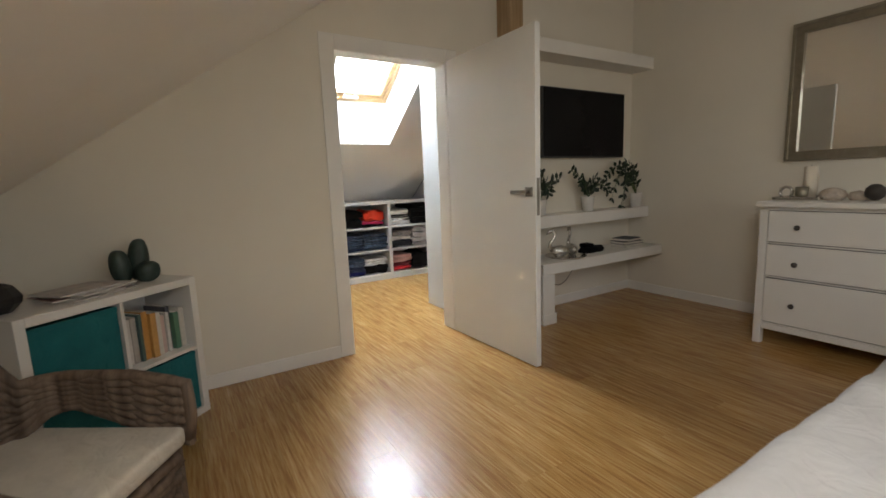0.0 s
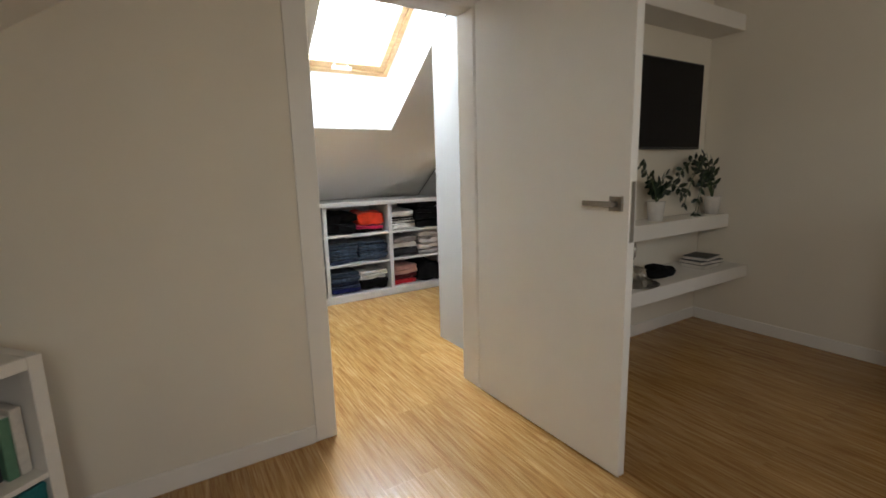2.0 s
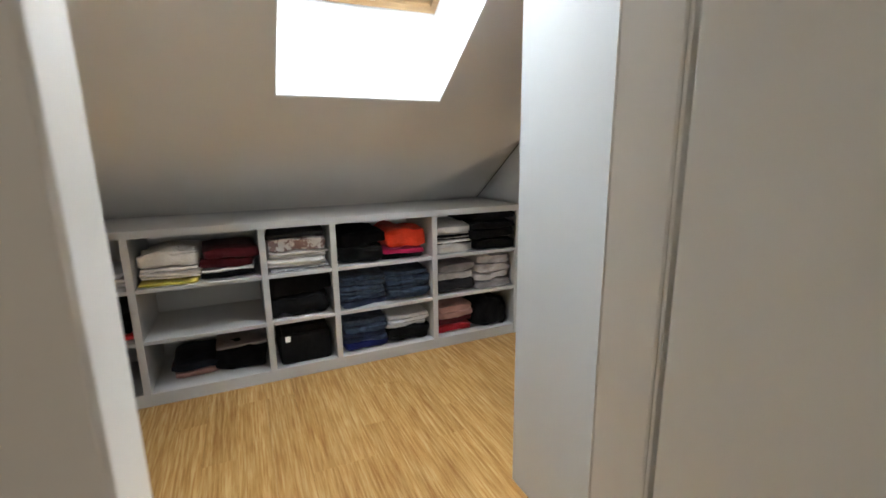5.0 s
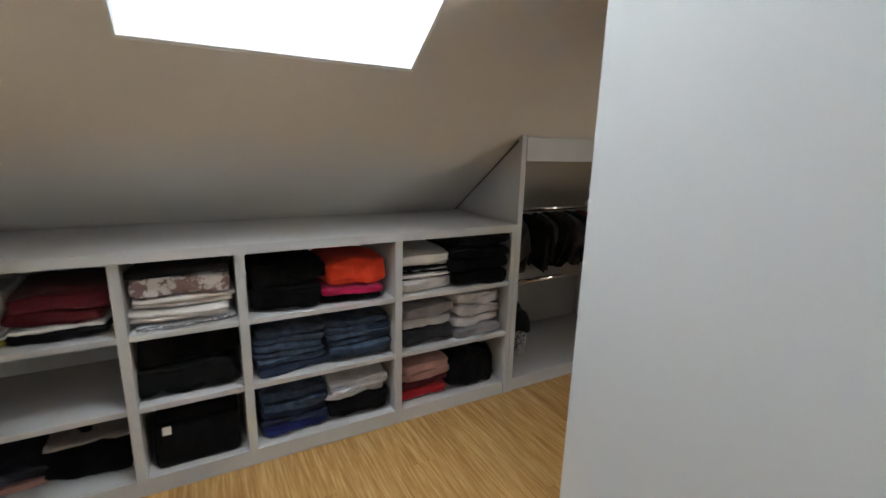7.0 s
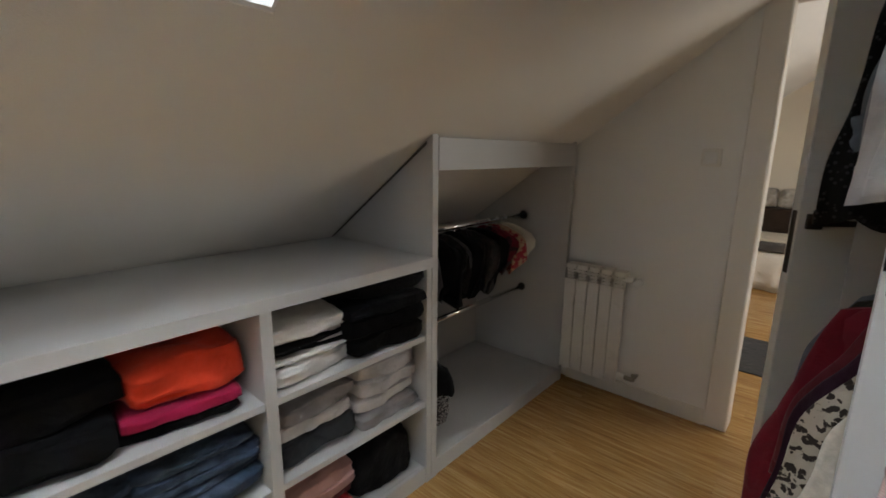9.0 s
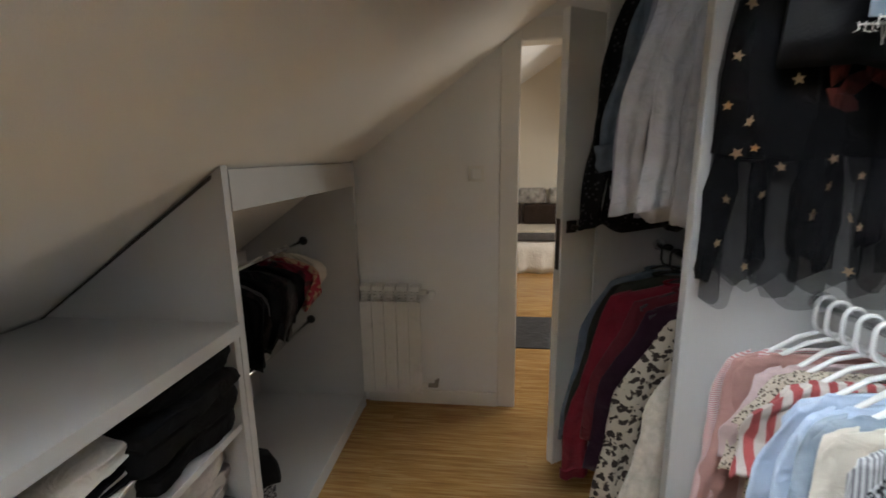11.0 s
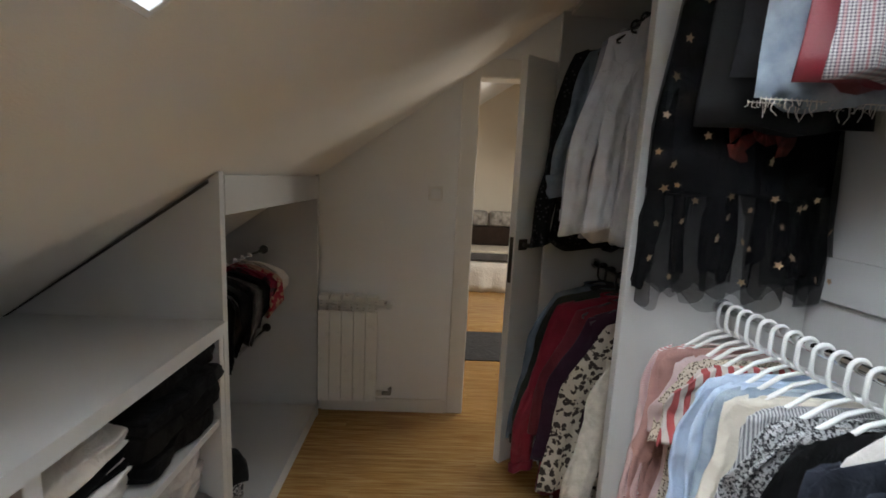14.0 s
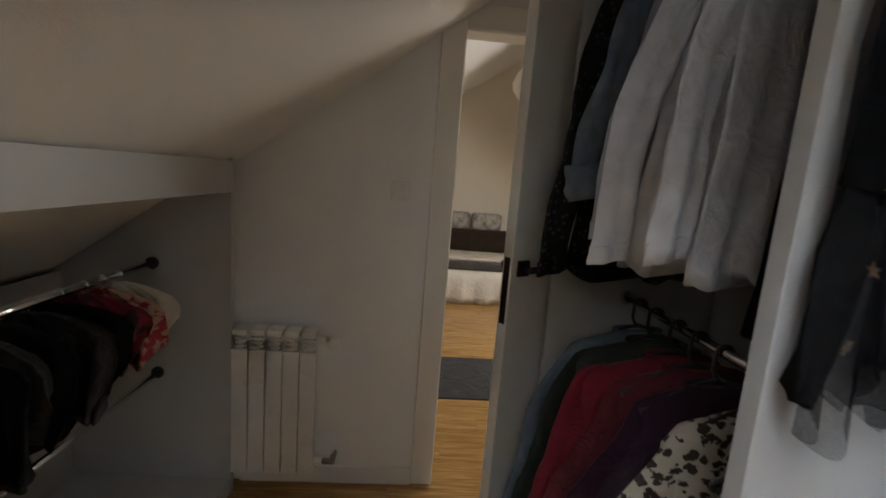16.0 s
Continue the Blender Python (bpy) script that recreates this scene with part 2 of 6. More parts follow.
structure("ceiling_bedroom", bm_box(0.856, -5.5, 2.92, 3.3, 0.12, 3.05), SLOPE)

# closet
NX0, NX1, NY0, NY1 = 0.35, 1.230, 0.86, 1.846     # roof-window reveal
TH = 0.62
SPLAY = 0.075        # the lower reveal leans outwards over its depth
CTOP = 2.66
CY = (CLOSET_RIDGE - CTOP) / PITCH
def roof_strip(x0, x1, y0, y1, into):
    bm_prism([(y0, closet_roof(y0)), (y1, closet_roof(y1)), (y1, closet_roof(y1) + TH), (y0, closet_roof(y0) + TH)], "x", x0, x1, into)
slope = bmesh.new()
roof_strip(-1.3, NX0, CY, 3.0, slope)
roof_strip(NX1, WX, CY, 3.0, slope)
bm_prism([(NY1, closet_roof(NY1)), (3.0, closet_roof(3.0)), (3.0, closet_roof(3.0) + TH), (NY1 + SPLAY, closet_roof(NY1 + SPLAY) + TH)], "x", NX0, NX1, slope)
roof_strip(NX0, NX1, CY, NY0, slope)
structure("slope_closet", slope, SLOPE)
lining = bmesh.new()
def reveal_side(x0, x1):
    bm_prism([(NY0, closet_roof(NY0) + 0.002), (NY1, closet_roof(NY1) + 0.002), (NY1 + SPLAY, closet_roof(NY1 + SPLAY) + TH), (NY0, closet_roof(NY0) + TH)], "x", x0, x1, lining)
reveal_side(NX0, NX0 + 0.008)
reveal_side(NX1 - 0.008, NX1)
bm_prism([(NY1 - 0.008, closet_roof(NY1 - 0.008) + 0.002), (NY1, closet_roof(NY1) + 0.002), (NY1 + SPLAY, closet_roof(NY1 + SPLAY) + TH), (NY1 + SPLAY - 0.008, closet_roof(NY1 + SPLAY - 0.008) + TH)], "x", NX0 + 0.008, NX1 - 0.008, lining)
bm_prism([(NY0, closet_roof(NY0) + 0.002), (NY0 + 0.008, closet_roof(NY0 + 0.008) + 0.002), (NY0 + 0.008, closet_roof(NY0 + 0.008) + TH), (NY0, closet_roof(NY0) + TH)], "x", NX0 + 0.008, NX1 - 0.008, lining)
structure("trim_window_reveal", lining, REVEAL)
structure("ceiling_closet", bm_box(-1.3, 0.14, CTOP, WX, CY + 0.02, CTOP + 0.15), SLOPE)
structure("wall_closet_left", bm_prism([(0.14, 0), (3.0, 0), (3.0, closet_roof(3.0)), (CY, CTOP), (0.14, CTOP)], "x", -1.3, -1.2), CLOSET_WALL)
structure("wall_closet_knee", bm_box(-1.3, 2.84, 0, WX, 2.98, closet_roof(2.84) - 0.005), CLOSET_WALL)
D2A, D2B, D2H = 0.43, 1.24, 1.985
endw = bmesh.new()
bm_prism([(D2B + 0.03, 0), (3.0, 0), (3.0, 0.83), (D2B + 0.03, 2.9)], "x", WX, WX + 0.12, endw)
bm_box(WX, D2A - 0.03, D2H + 0.03, WX + 0.12, D2B + 0.03, 2.9, into=endw)
bm_box(WX, -1.0, 0, WX + 0.12, D2A - 0.03, 2.9, into=endw)
structure("wall_closet_end", endw, CLOSET_WALL)

# room beyond the second door
FX = 6.95
structure("wall_far_room_end", bm_box(FX, -1.0, 0, FX + 0.15, 3.2, 3.4), WALL)
structure("wall_far_room_left", bm_box(WX + 0.12, 3.0, 0, FX, 3.15, 1.2), WALL)
fr = bmesh.new()
bm_box(WX + 0.12, -1.0, 0, 4.1, -0.85, 3.4, into=fr)
bm_box(5.7, -1.0, 0, FX, -0.85, 3.4, into=fr)
bm_box(4.1, -1.0, 0, 5.7, -0.85, 0.9, into=fr)
bm_box(4.1, -1.0, 2.3, 5.7, -0.85, 3.4, into=fr)
structure("wall_far_room_right", fr, WALL)
structure("slope_far_room", bm_prism([(-1.0, 3.40), (0.0, 3.02), (3.2, 0.90), (3.2, 1.1), (0.0, 3.25), (-1.0, 3.6)], "x", WX + 0.12, FX + 0.1), REVEAL)

# unseen windows added behind the walker and in the far room to admit daylight
def upright_window(name, x0, x1, y0, y1, z0, z1, label):
    w = tagged(new(name), label, "window", kind="structure")
    f = bmesh.new()
    for a in ((x0, z0, x0 + 0.07, z1), (x1 - 0.07, z0, x1, z1), (x0 + 0.07, z0, x1 - 0.07, z0 + 0.07), (x0 + 0.07, z1 - 0.07, x1 - 0.07, z1),
              ((x0 + x1) / 2 - 0.05, z0 + 0.07, (x0 + x1) / 2 + 0.05, z1 - 0.07)):
        bm_box(a[0], y0, a[1], a[2], y1, a[3], 0.006, into=f)
    part("window_frame", f, TRIM, w)
    for a, b in ((x0 + 0.07, (x0 + x1) / 2 - 0.05), ((x0 + x1) / 2 + 0.05, x1 - 0.07)):
        g = part("pane", bm_box(a, (y0 + y1) / 2 - 0.003, z0 + 0.07, b, (y0 + y1) / 2 + 0.003, z1 - 0.07), GLASS, w)
        g.visible_shadow = False
    return w
upright_window("window_2", -0.2, 2.2, -5.52, -5.44, 0.75, 2.25, "unseen white double window assumed behind the bed")
upright_window("window_3", 4.1, 5.7, -0.97, -0.89, 0.9, 2.3, "unseen white double window assumed in the far room")

roofwin = tagged(new("window_4"), "roof window in the bedroom slope", "window", kind="structure")
rf = bmesh.new()
def bedroom_bar(x0, x1, y0, y1):
    bm_prism([(x0, bedroom_roof(x0) + 0.20), (x1, bedroom_roof(x1) + 0.20), (x1, bedroom_roof(x1) + 0.29), (x0, bedroom_roof(x0) + 0.29)], "y", y0, y1, rf)
bedroom_bar(-1.2, -1.14, -3.65, -2.55)
bedroom_bar(-0.36, -0.3, -3.65, -2.55)
bedroom_bar(-1.14, -0.36, -3.65, -3.59)
bedroom_bar(-1.14, -0.36, -2.61, -2.55)
part("window_frame", rf, PINE, roofwin)

# roof window in the closet slope
win = tagged(new("window_1"), "varnished pine roof window with a white vent flap", "window", kind="structure")
def on_roof(y, up=0.0):
    """A point of the roof window's plane, up metres off its lower face."""
    s = math.atan(PITCH)
    return (y + up * math.sin(s), closet_roof(y) + 0.50 + up * math.cos(s))
def roof_bar(x0, x1, y0, y1, lo, hi, into):
    p = [on_roof(y0, lo), on_roof(y1, lo), on_roof(y1, hi), on_roof(y0, hi)]
    bm_prism(p, "x", x0, x1, into)
a0, a1, b0, b1 = NX0 + 0.009, NX1 - 0.009, NY0 + 0.03, NY1 + 0.045
f = bmesh.new()
roof_bar(a0, a0 + 0.035, b0, b1, 0, 0.09, f)
roof_bar(a1 - 0.035, a1, b0, b1, 0, 0.09, f)
roof_bar(a0 + 0.035, a1 - 0.035, b1 - 0.03, b1, 0, 0.09, f)
roof_bar(a0 + 0.035, a1 - 0.035, b0, b0 + 0.03, 0, 0.09, f)
part("window_frame", f, PINE, win)
f = bmesh.new()
roof_bar(a0 + 0.038, a0 + 0.085, b0 + 0.033, b1 - 0.033, 0.02, 0.08, f)
roof_bar(a1 - 0.085, a1 - 0.038, b0 + 0.033, b1 - 0.033, 0.02, 0.08, f)
roof_bar(a0 + 0.085, a1 - 0.085, b1 - 0.075, b1 - 0.033, 0.02, 0.08, f)
roof_bar(a0 + 0.085, a1 - 0.085, b0 + 0.033, b0 + 0.075, 0.02, 0.08, f)
part("sash", f, PINE, win)
f = bmesh.new()
roof_bar(a0 + 0.085, a1 - 0.085, b0 + 0.075, b1 - 0.075, 0.045, 0.055, f)
pane = part("pane", f, GLASS, win)
pane.visible_shadow = False
f = bmesh.new()
roof_bar(0.70, 0.87, b1 - 0.07, b1 - 0.045, -0.025, -0.012, f)
roof_bar(0.72, 0.735, b1 - 0.065, b1 - 0.05, -0.012, 0.02, f)
roof_bar(0.835, 0.85, b1 - 0.065, b1 - 0.05, -0.012, 0.02, f)
part("handle", f, WHITEPLASTIC, win, "white vent handle")

# door frames
def casing(name, along, lo, hi, face_a, face_b, height, label):
    """Lining through the wall and casing boards on both faces; along is the axis of the wall."""
    d = tagged(new(name), label, "door frame", kind="structure")
    def put(n, a0, a1, b0, b1, z0, z1, bev=0.004):
        bm = bm_box(a0, b0, z0, a1, b1, z1, bev) if along == "x" else bm_box(b0, a0, z0, b1, a1, z1, bev)
        part(n, bm, TRIM, d)
    put("lining", lo - 0.028, lo, face_a - 0.0002, face_b + 0.0002, 0, height + 0.028)
    put("lining", hi, hi + 0.028, face_a - 0.0002, face_b + 0.0002, 0, height + 0.028)
    put("lining", lo, hi, face_a - 0.0002, face_b + 0.0002, height, height + 0.028)
    for b0, b1 in ((face_a - 0.0085, face_a - 0.0005), (face_b + 0.0005, face_b + 0.0085)):
        put("casing_board", lo - 0.10, lo - 0.002, b0, b1, 0, height + 0.10)
        put("casing_board", hi + 0.002, hi + 0.10, b0, b1, 0, height + 0.10)
        put("casing_board", lo - 0.002, hi + 0.002, b0, b1, height + 0.002, height + 0.10)
    return d
casing("door_frame_1", "x", 0.0, 0.83, 0.0, 0.14, 2.02, "white flush door frame of the bedroom doorway")
casing("door_frame_2", "y", D2A, D2B, WX, WX + 0.12, D2H, "white door frame under the sloping closet ceiling")


def lever(parent, material, x, z, side, back):
    """A lever handle on a square rose; side: +1 or -1 face, back: way that the lever points."""
    h = part("handle", bm_box(x - 0.026, side * 0.020, z - 0.026, x + 0.026, side * 0.030, z + 0.026, 0.002), material, parent, "metal lever handle on a square rose")
    part("spindle", bm_tube([(x, side * 0.028, z), (x, side * 0.062, z)], 0.010, 10), material, h)
    x0, x1 = sorted((x + back * 0.012 * -1, x + back * 0.125))
    y0, y1 = sorted((side * 0.054, side * 0.066))
    part("lever", bm_box(x0, y0, z - 0.010, x1, y1, z + 0.010, 0.003), material, h)


def door_leaf(name, hinge, turn, width, height, metal, grip, label):
    """A flush leaf along its own x from the hinge."""
    d = tagged(new(name), label, "door", kind="structure")
    d.matrix_world = pose(hinge[0], hinge[1], 0, 0, 0, turn)
    part("leaf", bm_box(0, -0.02, 0.008, width, 0.02, height, 0.003, 2), LACQUER, d)
    for s in (1, -1):
        lever(d, metal, width - 0.05, grip, s, -1)
    part("lock_plate", bm_box(width - 0.0005, -0.011, 0.95, width + 0.002, 0.011, 1.17), metal, d, "metal lock face plate")
    return d
door_leaf("door_1", (0.843, -0.03), -89.3, 0.903, 2.03, STEEL, 1.09, "white flush door standing open into the bedroom")
DARKMETAL = plain("dark_bronze", (0.10, 0.085, 0.075), 0.35, 1.0, vary=0.1, relief=0.05)
door_leaf("door_2", (3.15, 0.44), 124.4, 0.795, 1.985, DARKMETAL, 1.135, "white flush door ajar at the closet's end")

# skirting
sk = bmesh.new()
bm_box(-2.0, -0.014, 0, -0.102, 0.0, 0.085, 0.003, into=sk)
bm_box(0.935, -0.014, 0, BX, 0.0, 0.085, 0.003, into=sk)
bm_box(BX - 0.014, -5.4, 0, BX, -0.016, 0.085, 0.003, into=sk)
bm_box(WX - 0.014, D2B + 0.102, 0, WX, 2.1, 0.085, 0.003, into=sk)
bm_box(FX - 0.014, -0.85, 0, FX, 3.0, 0.085, 0.003, into=sk)
structure("baseboard", sk, TRIM)

# ---- cloth materials ----
def patterned(name, kind, a, b, scale, rough=0.9, c=None):
    m, nt, bs = shader(name, rough, 0, 0.2)
    v = coords(nt)
    if kind == "stripe":
        w = nt.nodes.new("ShaderNodeTexWave")
        w.inputs["Scale"].default_value, w.inputs["Distortion"].default_value = scale, 0.6
        w.bands_direction = c or "Y"
        nt.links.new(v, w.inputs["Vector"])
        fac = ramp(nt, w.outputs["Fac"], [(0.46, (0, 0, 0)), (0.54, (1, 1, 1))])
    elif kind == "spots":
        w = nt.nodes.new("ShaderNodeTexVoronoi")
        w.inputs["Scale"].default_value = scale
        nt.links.new(v, w.inputs["Vector"])
        lo, hi = c or (0.22, 0.34)
        fac = ramp(nt, w.outputs["Distance"], [(lo, (1, 1, 1)), (hi, (0, 0, 0))])
    elif kind == "pelt":
        w = nt.nodes.new("ShaderNodeTexVoronoi")
        w.inputs["Scale"].default_value = scale
        warp = nt.nodes.new("ShaderNodeTexNoise")
        warp.inputs["Scale"].default_value, warp.inputs["Detail"].default_value = scale * 1.1, 2.0
        nt.links.new(v, warp.inputs["Vector"])
        nt.links.new(mix(nt, 0.030, v, warp.outputs["Color"], "ADD"), w.inputs["Vector"])
        lo, hi = c
        fac = ramp(nt, w.outputs["Distance"], [(lo, (1, 1, 1)), (hi, (0, 0, 0))])
    elif kind == "hound":
        sep = nt.nodes.new("ShaderNodeSeparateXYZ")
        nt.links.new(v, sep.inputs[0])
        def calc(op, a_, b_=None):
            n = nt.nodes.new("ShaderNodeMath")
            n.operation = op
            for sock, val in zip(n.inputs, (a_, b_)):
                if isinstance(val, (int, float)):
                    sock.default_value = val
                elif val is not None:
                    nt.links.new(val, sock)
            return n.outputs[0]
        wob = calc("MULTIPLY", noise_tex(nt, v, 60, 2), 0.35)
        u_ = calc("ADD", calc("MULTIPLY", sep.outputs["Y"], scale), wob)
        w_ = calc("ADD", calc("MULTIPLY", sep.outputs["Z"], scale), wob)
        def half(c_):
            return calc("GREATER_THAN", calc("FRACT", c_), 0.5)
        hu, hw = half(u_), half(w_)
        tooth = half(calc("MULTIPLY", calc("ADD", u_, w_), 2.0))
        both = calc("MULTIPLY", hu, hw)
        one = calc("ABSOLUTE", calc("SUBTRACT", hu, hw))
        fac = calc("MAXIMUM", both, calc("MULTIPLY", one, tooth))
    elif kind == "plaid":
        outs = []
        for d, s in (("Y", scale), ("Z", scale)):
            w = nt.nodes.new("ShaderNodeTexWave")
            w.inputs["Scale"].default_value = s
            w.bands_direction = d
            nt.links.new(v, w.inputs["Vector"])
            outs.append(ramp(nt, w.outputs["Fac"], [(0.42, (0, 0, 0)), (0.58, (1, 1, 1))]))
        fac = mix(nt, 0.5, outs[0], outs[1])
    else:
        fac = ramp(nt, noise_tex(nt, v, scale, 3, 0.7), [(0.47, (0, 0, 0)), (0.53, (1, 1, 1))])
    col = mix(nt, fac, a, b)
    if kind == "plaid":
        line = nt.nodes.new("ShaderNodeTexWave")
        line.inputs["Scale"].default_value = scale * 0.31
        line.bands_direction = "Y"
        nt.links.new(v, line.inputs["Vector"])
        col = mix(nt, ramp(nt, line.outputs["Fac"], [(0.80, (0, 0, 0)), (0.92, (0.4, 0.4, 0.4))]), col, c)
    shade = ramp(nt, noise_tex(nt, v, 8, 3), [(0.3, (0.85, 0.85, 0.85)), (0.7, (1, 1, 1))])
    nt.links.new(mix(nt, 1.0, col, shade, "MULTIPLY"), bs.inputs["Base Color"])
    creases(nt, bs, v, 420)
    bs.inputs["Sheen Weight"].default_value = 0.05
    return m


def tulle():
    m, nt, b = shader("black_tulle", 0.85, 0, 0.1)
    b.inputs["Base Color"].default_value = (0.012, 0.012, 0.014, 1)
    v = coords(nt)
    a = ramp(nt, noise_tex(nt, v, 900, 1), [(0.40, (0.25, 0.25, 0.25)), (0.60, (0.50, 0.50, 0.50))])
    nt.links.new(a, b.inputs["Alpha"])
    return m


BLACK = cloth("black_cotton", (0.0035, 0.0035, 0.004), (0.007, 0.007, 0.008), rough=1.0, sheen=0.0)
JET = cloth("jet_black_knit", (0.0025, 0.0025, 0.003), (0.005, 0.005, 0.006), rough=1.0, sheen=0.0)
CHARCOAL = cloth("charcoal_cotton", (0.022, 0.022, 0.025), sheen=0.03)
WHITE = cloth("white_cotton", (0.72, 0.69, 0.66), vary=0.1)
OFFWHITE = cloth("cream_cotton", (0.62, 0.57, 0.49), vary=0.12)
PALEGREY = cloth("pale_grey_knit", (0.46, 0.43, 0.42), vary=0.14)
MIDGREY = cloth("mid_grey_knit", (0.25, 0.23, 0.23), vary=0.16)
REDORANGE = cloth("orange_red_knit", (0.72, 0.055, 0.02), vary=0.14)
MAGENTA = cloth("magenta_cotton", (0.42, 0.012, 0.07))
CABLE = cloth("beige_cable_knit", (0.50, 0.45, 0.38), vary=0.16, blotch=30)
RED = cloth("red_cotton", (0.36, 0.015, 0.022))
DARKRED = cloth("dark_red_cotton", (0.10, 0.012, 0.018))
PINK = cloth("dusty_pink_cotton", (0.40, 0.22, 0.195), vary=0.12)
PALEPINK = cloth("pale_pink_cotton", (0.52, 0.39, 0.39), vary=0.1)
DENIM = cloth("blue_denim", (0.022, 0.036, 0.066), (0.070, 0.105, 0.17), weave=700, blotch=22)
NAVY = cloth("navy_denim", (0.018, 0.028, 0.06), (0.035, 0.05, 0.10), weave=700)
LILAC = cloth("lilac_grey_cotton", (0.34, 0.35, 0.43), vary=0.1)
ROYAL = cloth("royal_blue_cotton", (0.012, 0.018, 0.11))
ICE = cloth("ice_white_denim", (0.68, 0.69, 0.74), vary=0.12)
PALEDENIM = cloth("washed_pale_denim", (0.25, 0.32, 0.41), (0.40, 0.46, 0.53), weave=700, blotch=12)
STEELBLUE = cloth("steel_blue_denim", (0.12, 0.16, 0.21), (0.20, 0.245, 0.30), weave=700, blotch=10)
SKYBLUE = cloth("sky_blue_cotton", (0.48, 0.58, 0.74), vary=0.1)
DARKGREEN = cloth("dark_green_wool", (0.025, 0.033, 0.024))
CRIMSON = cloth("crimson_wool", (0.16, 0.009, 0.020), blotch=7)
PLUM = cloth("plum_wool", (0.024, 0.006, 0.016))
YELLOW = cloth("yellow_cotton", (0.66, 0.55, 0.10))
INK = cloth("ink_blue_cotton", (0.012, 0.014, 0.022), (0.022, 0.025, 0.036), sheen=0.03)
LEATHER = plain("black_leather", (0.006, 0.006, 0.007), 0.42, vary=0.2, scale=9, relief=0.3, fine=180, spec=0.15)
REDLEATHER = plain("dark_red_leather", (0.17, 0.016, 0.026), 0.36, vary=0.15, scale=9, relief=0.25, fine=180)
TANLEATHER = plain("tan_leather", (0.42, 0.30, 0.19), 0.4, vary=0.12, scale=9, relief=0.25, fine=180)
RUST = cloth("rust_print", (0.11, 0.014, 0.008), vary=0.5, blotch=40)
GOLD = plain("rose_gold_foil", (0.58, 0.41, 0.26), 0.3, 1.0, vary=0.1, relief=0)
TULLE = tulle()
STRIPE = patterned("red_white_stripes", "stripe", (0.64, 0.58, 0.55), (0.42, 0.09, 0.09), 10.0, c="Y")
PINSTRIPE = patterned("pink_white_pinstripes", "stripe", (0.70, 0.62, 0.60), (0.55, 0.26, 0.26), 62, c="Z")
GREYSTRIPE = patterned("grey_fine_stripes", "stripe", (0.52, 0.52, 0.53), (0.20, 0.20, 0.22), 45, c="Y")
DOTS = patterned("brown_spotted_cotton", "spots", (0.60, 0.52, 0.42), (0.05, 0.03, 0.03), 170, c=(0.30, 0.44))
PRINT = patterned("black_white_foliage_print", "blot", (0.42, 0.42, 0.43), (0.025, 0.025, 0.03), 130)
WHITEPRINT = patterned("white_cotton_with_dark_print", "blot", (0.68, 0.64, 0.62), (0.26, 0.17, 0.165), 17)
LEOPARD = patterned("cream_leopard_plush", "pelt", (0.42, 0.36, 0.29), (0.035, 0.026, 0.022), 44, c=(0.40, 0.48))
HOUND = patterned("black_white_houndstooth", "hound", (0.68, 0.67, 0.62), (0.012, 0.012, 0.016), 15.0)
PLAID = patterned("grey_red_plaid", "plaid", (0.50, 0.47, 0.47), (0.09, 0.075, 0.10), 52, c=(0.36, 0.10, 0.11))
FLORAL = patterned("dark_floral_satin", "blot", (0.005, 0.005, 0.006), (0.024, 0.017, 0.018), 24, 0.45)
FLORALPALE = patterned("white_red_floral_satin", "blot", (0.50, 0.33, 0.22), (0.34, 0.02, 0.045), 26, 0.45)
FLORALRED = patterned("deep_red_floral_satin", "blot", (0.20, 0.008, 0.03), (0.05, 0.01, 0.02), 18, 0.45)
BLACKLACE = patterned("black_lace_knit", "spots", (0.010, 0.010, 0.012), (0.06, 0.06, 0.07), 55)

# ---- low shelving unit under the slope ----
SY = 2.105
unit = thing("shelving_unit", "long pale grey laminate shelving unit under the sloping ceiling", "shelving", (0, 0, 0))
BACK = 2.62
TOP0, TOP1 = 0.928, 0.966
part("worktop", bm_prism([(SY - 0.012, TOP0), (2.775, TOP0), (2.722, TOP1), (SY - 0.012, TOP1)], "x", -1.198, 1.952), LAMINATE, unit)
cuts = [-1.18, -0.405, 0.237, 0.632, 1.292, 1.938]
for c in cuts[:-1]:
    part("divider", bm_box(c - 0.0175, SY, 0.072, c + 0.0175, BACK, TOP0 - 0.001, 0.0015), LAMINATE, unit)
part("divider", bm_box(1.925, SY, 0.0, 1.953, BACK, TOP0 - 0.001, 0.0015), LAMINATE, unit)
part("plinth", bm_box(-1.198, SY + 0.004, 0.001, 1.922, SY + 0.022, 0.072, 0.001), LAMINATE, unit)
part("bottom_board", bm_box(-1.198, SY + 0.023, 0.054, 1.922, BACK, 0.072), LAMINATE, unit)
part("back_panel", bm_box(-1.198, BACK + 0.002, 0.002, 1.95, BACK + 0.012, TOP0 - 0.002), LAMINATE, unit)
ROWS = (0.072, 0.372, 0.657)
for a, b in zip(cuts, cuts[1:]):
    for z in ROWS[1:]:
        part("shelf", bm_box(a + 0.018, SY + 0.006, z - 0.022, b - 0.0185 if b < 1.9 else 1.9245, BACK, z, 0.001), LAMINATE, unit)

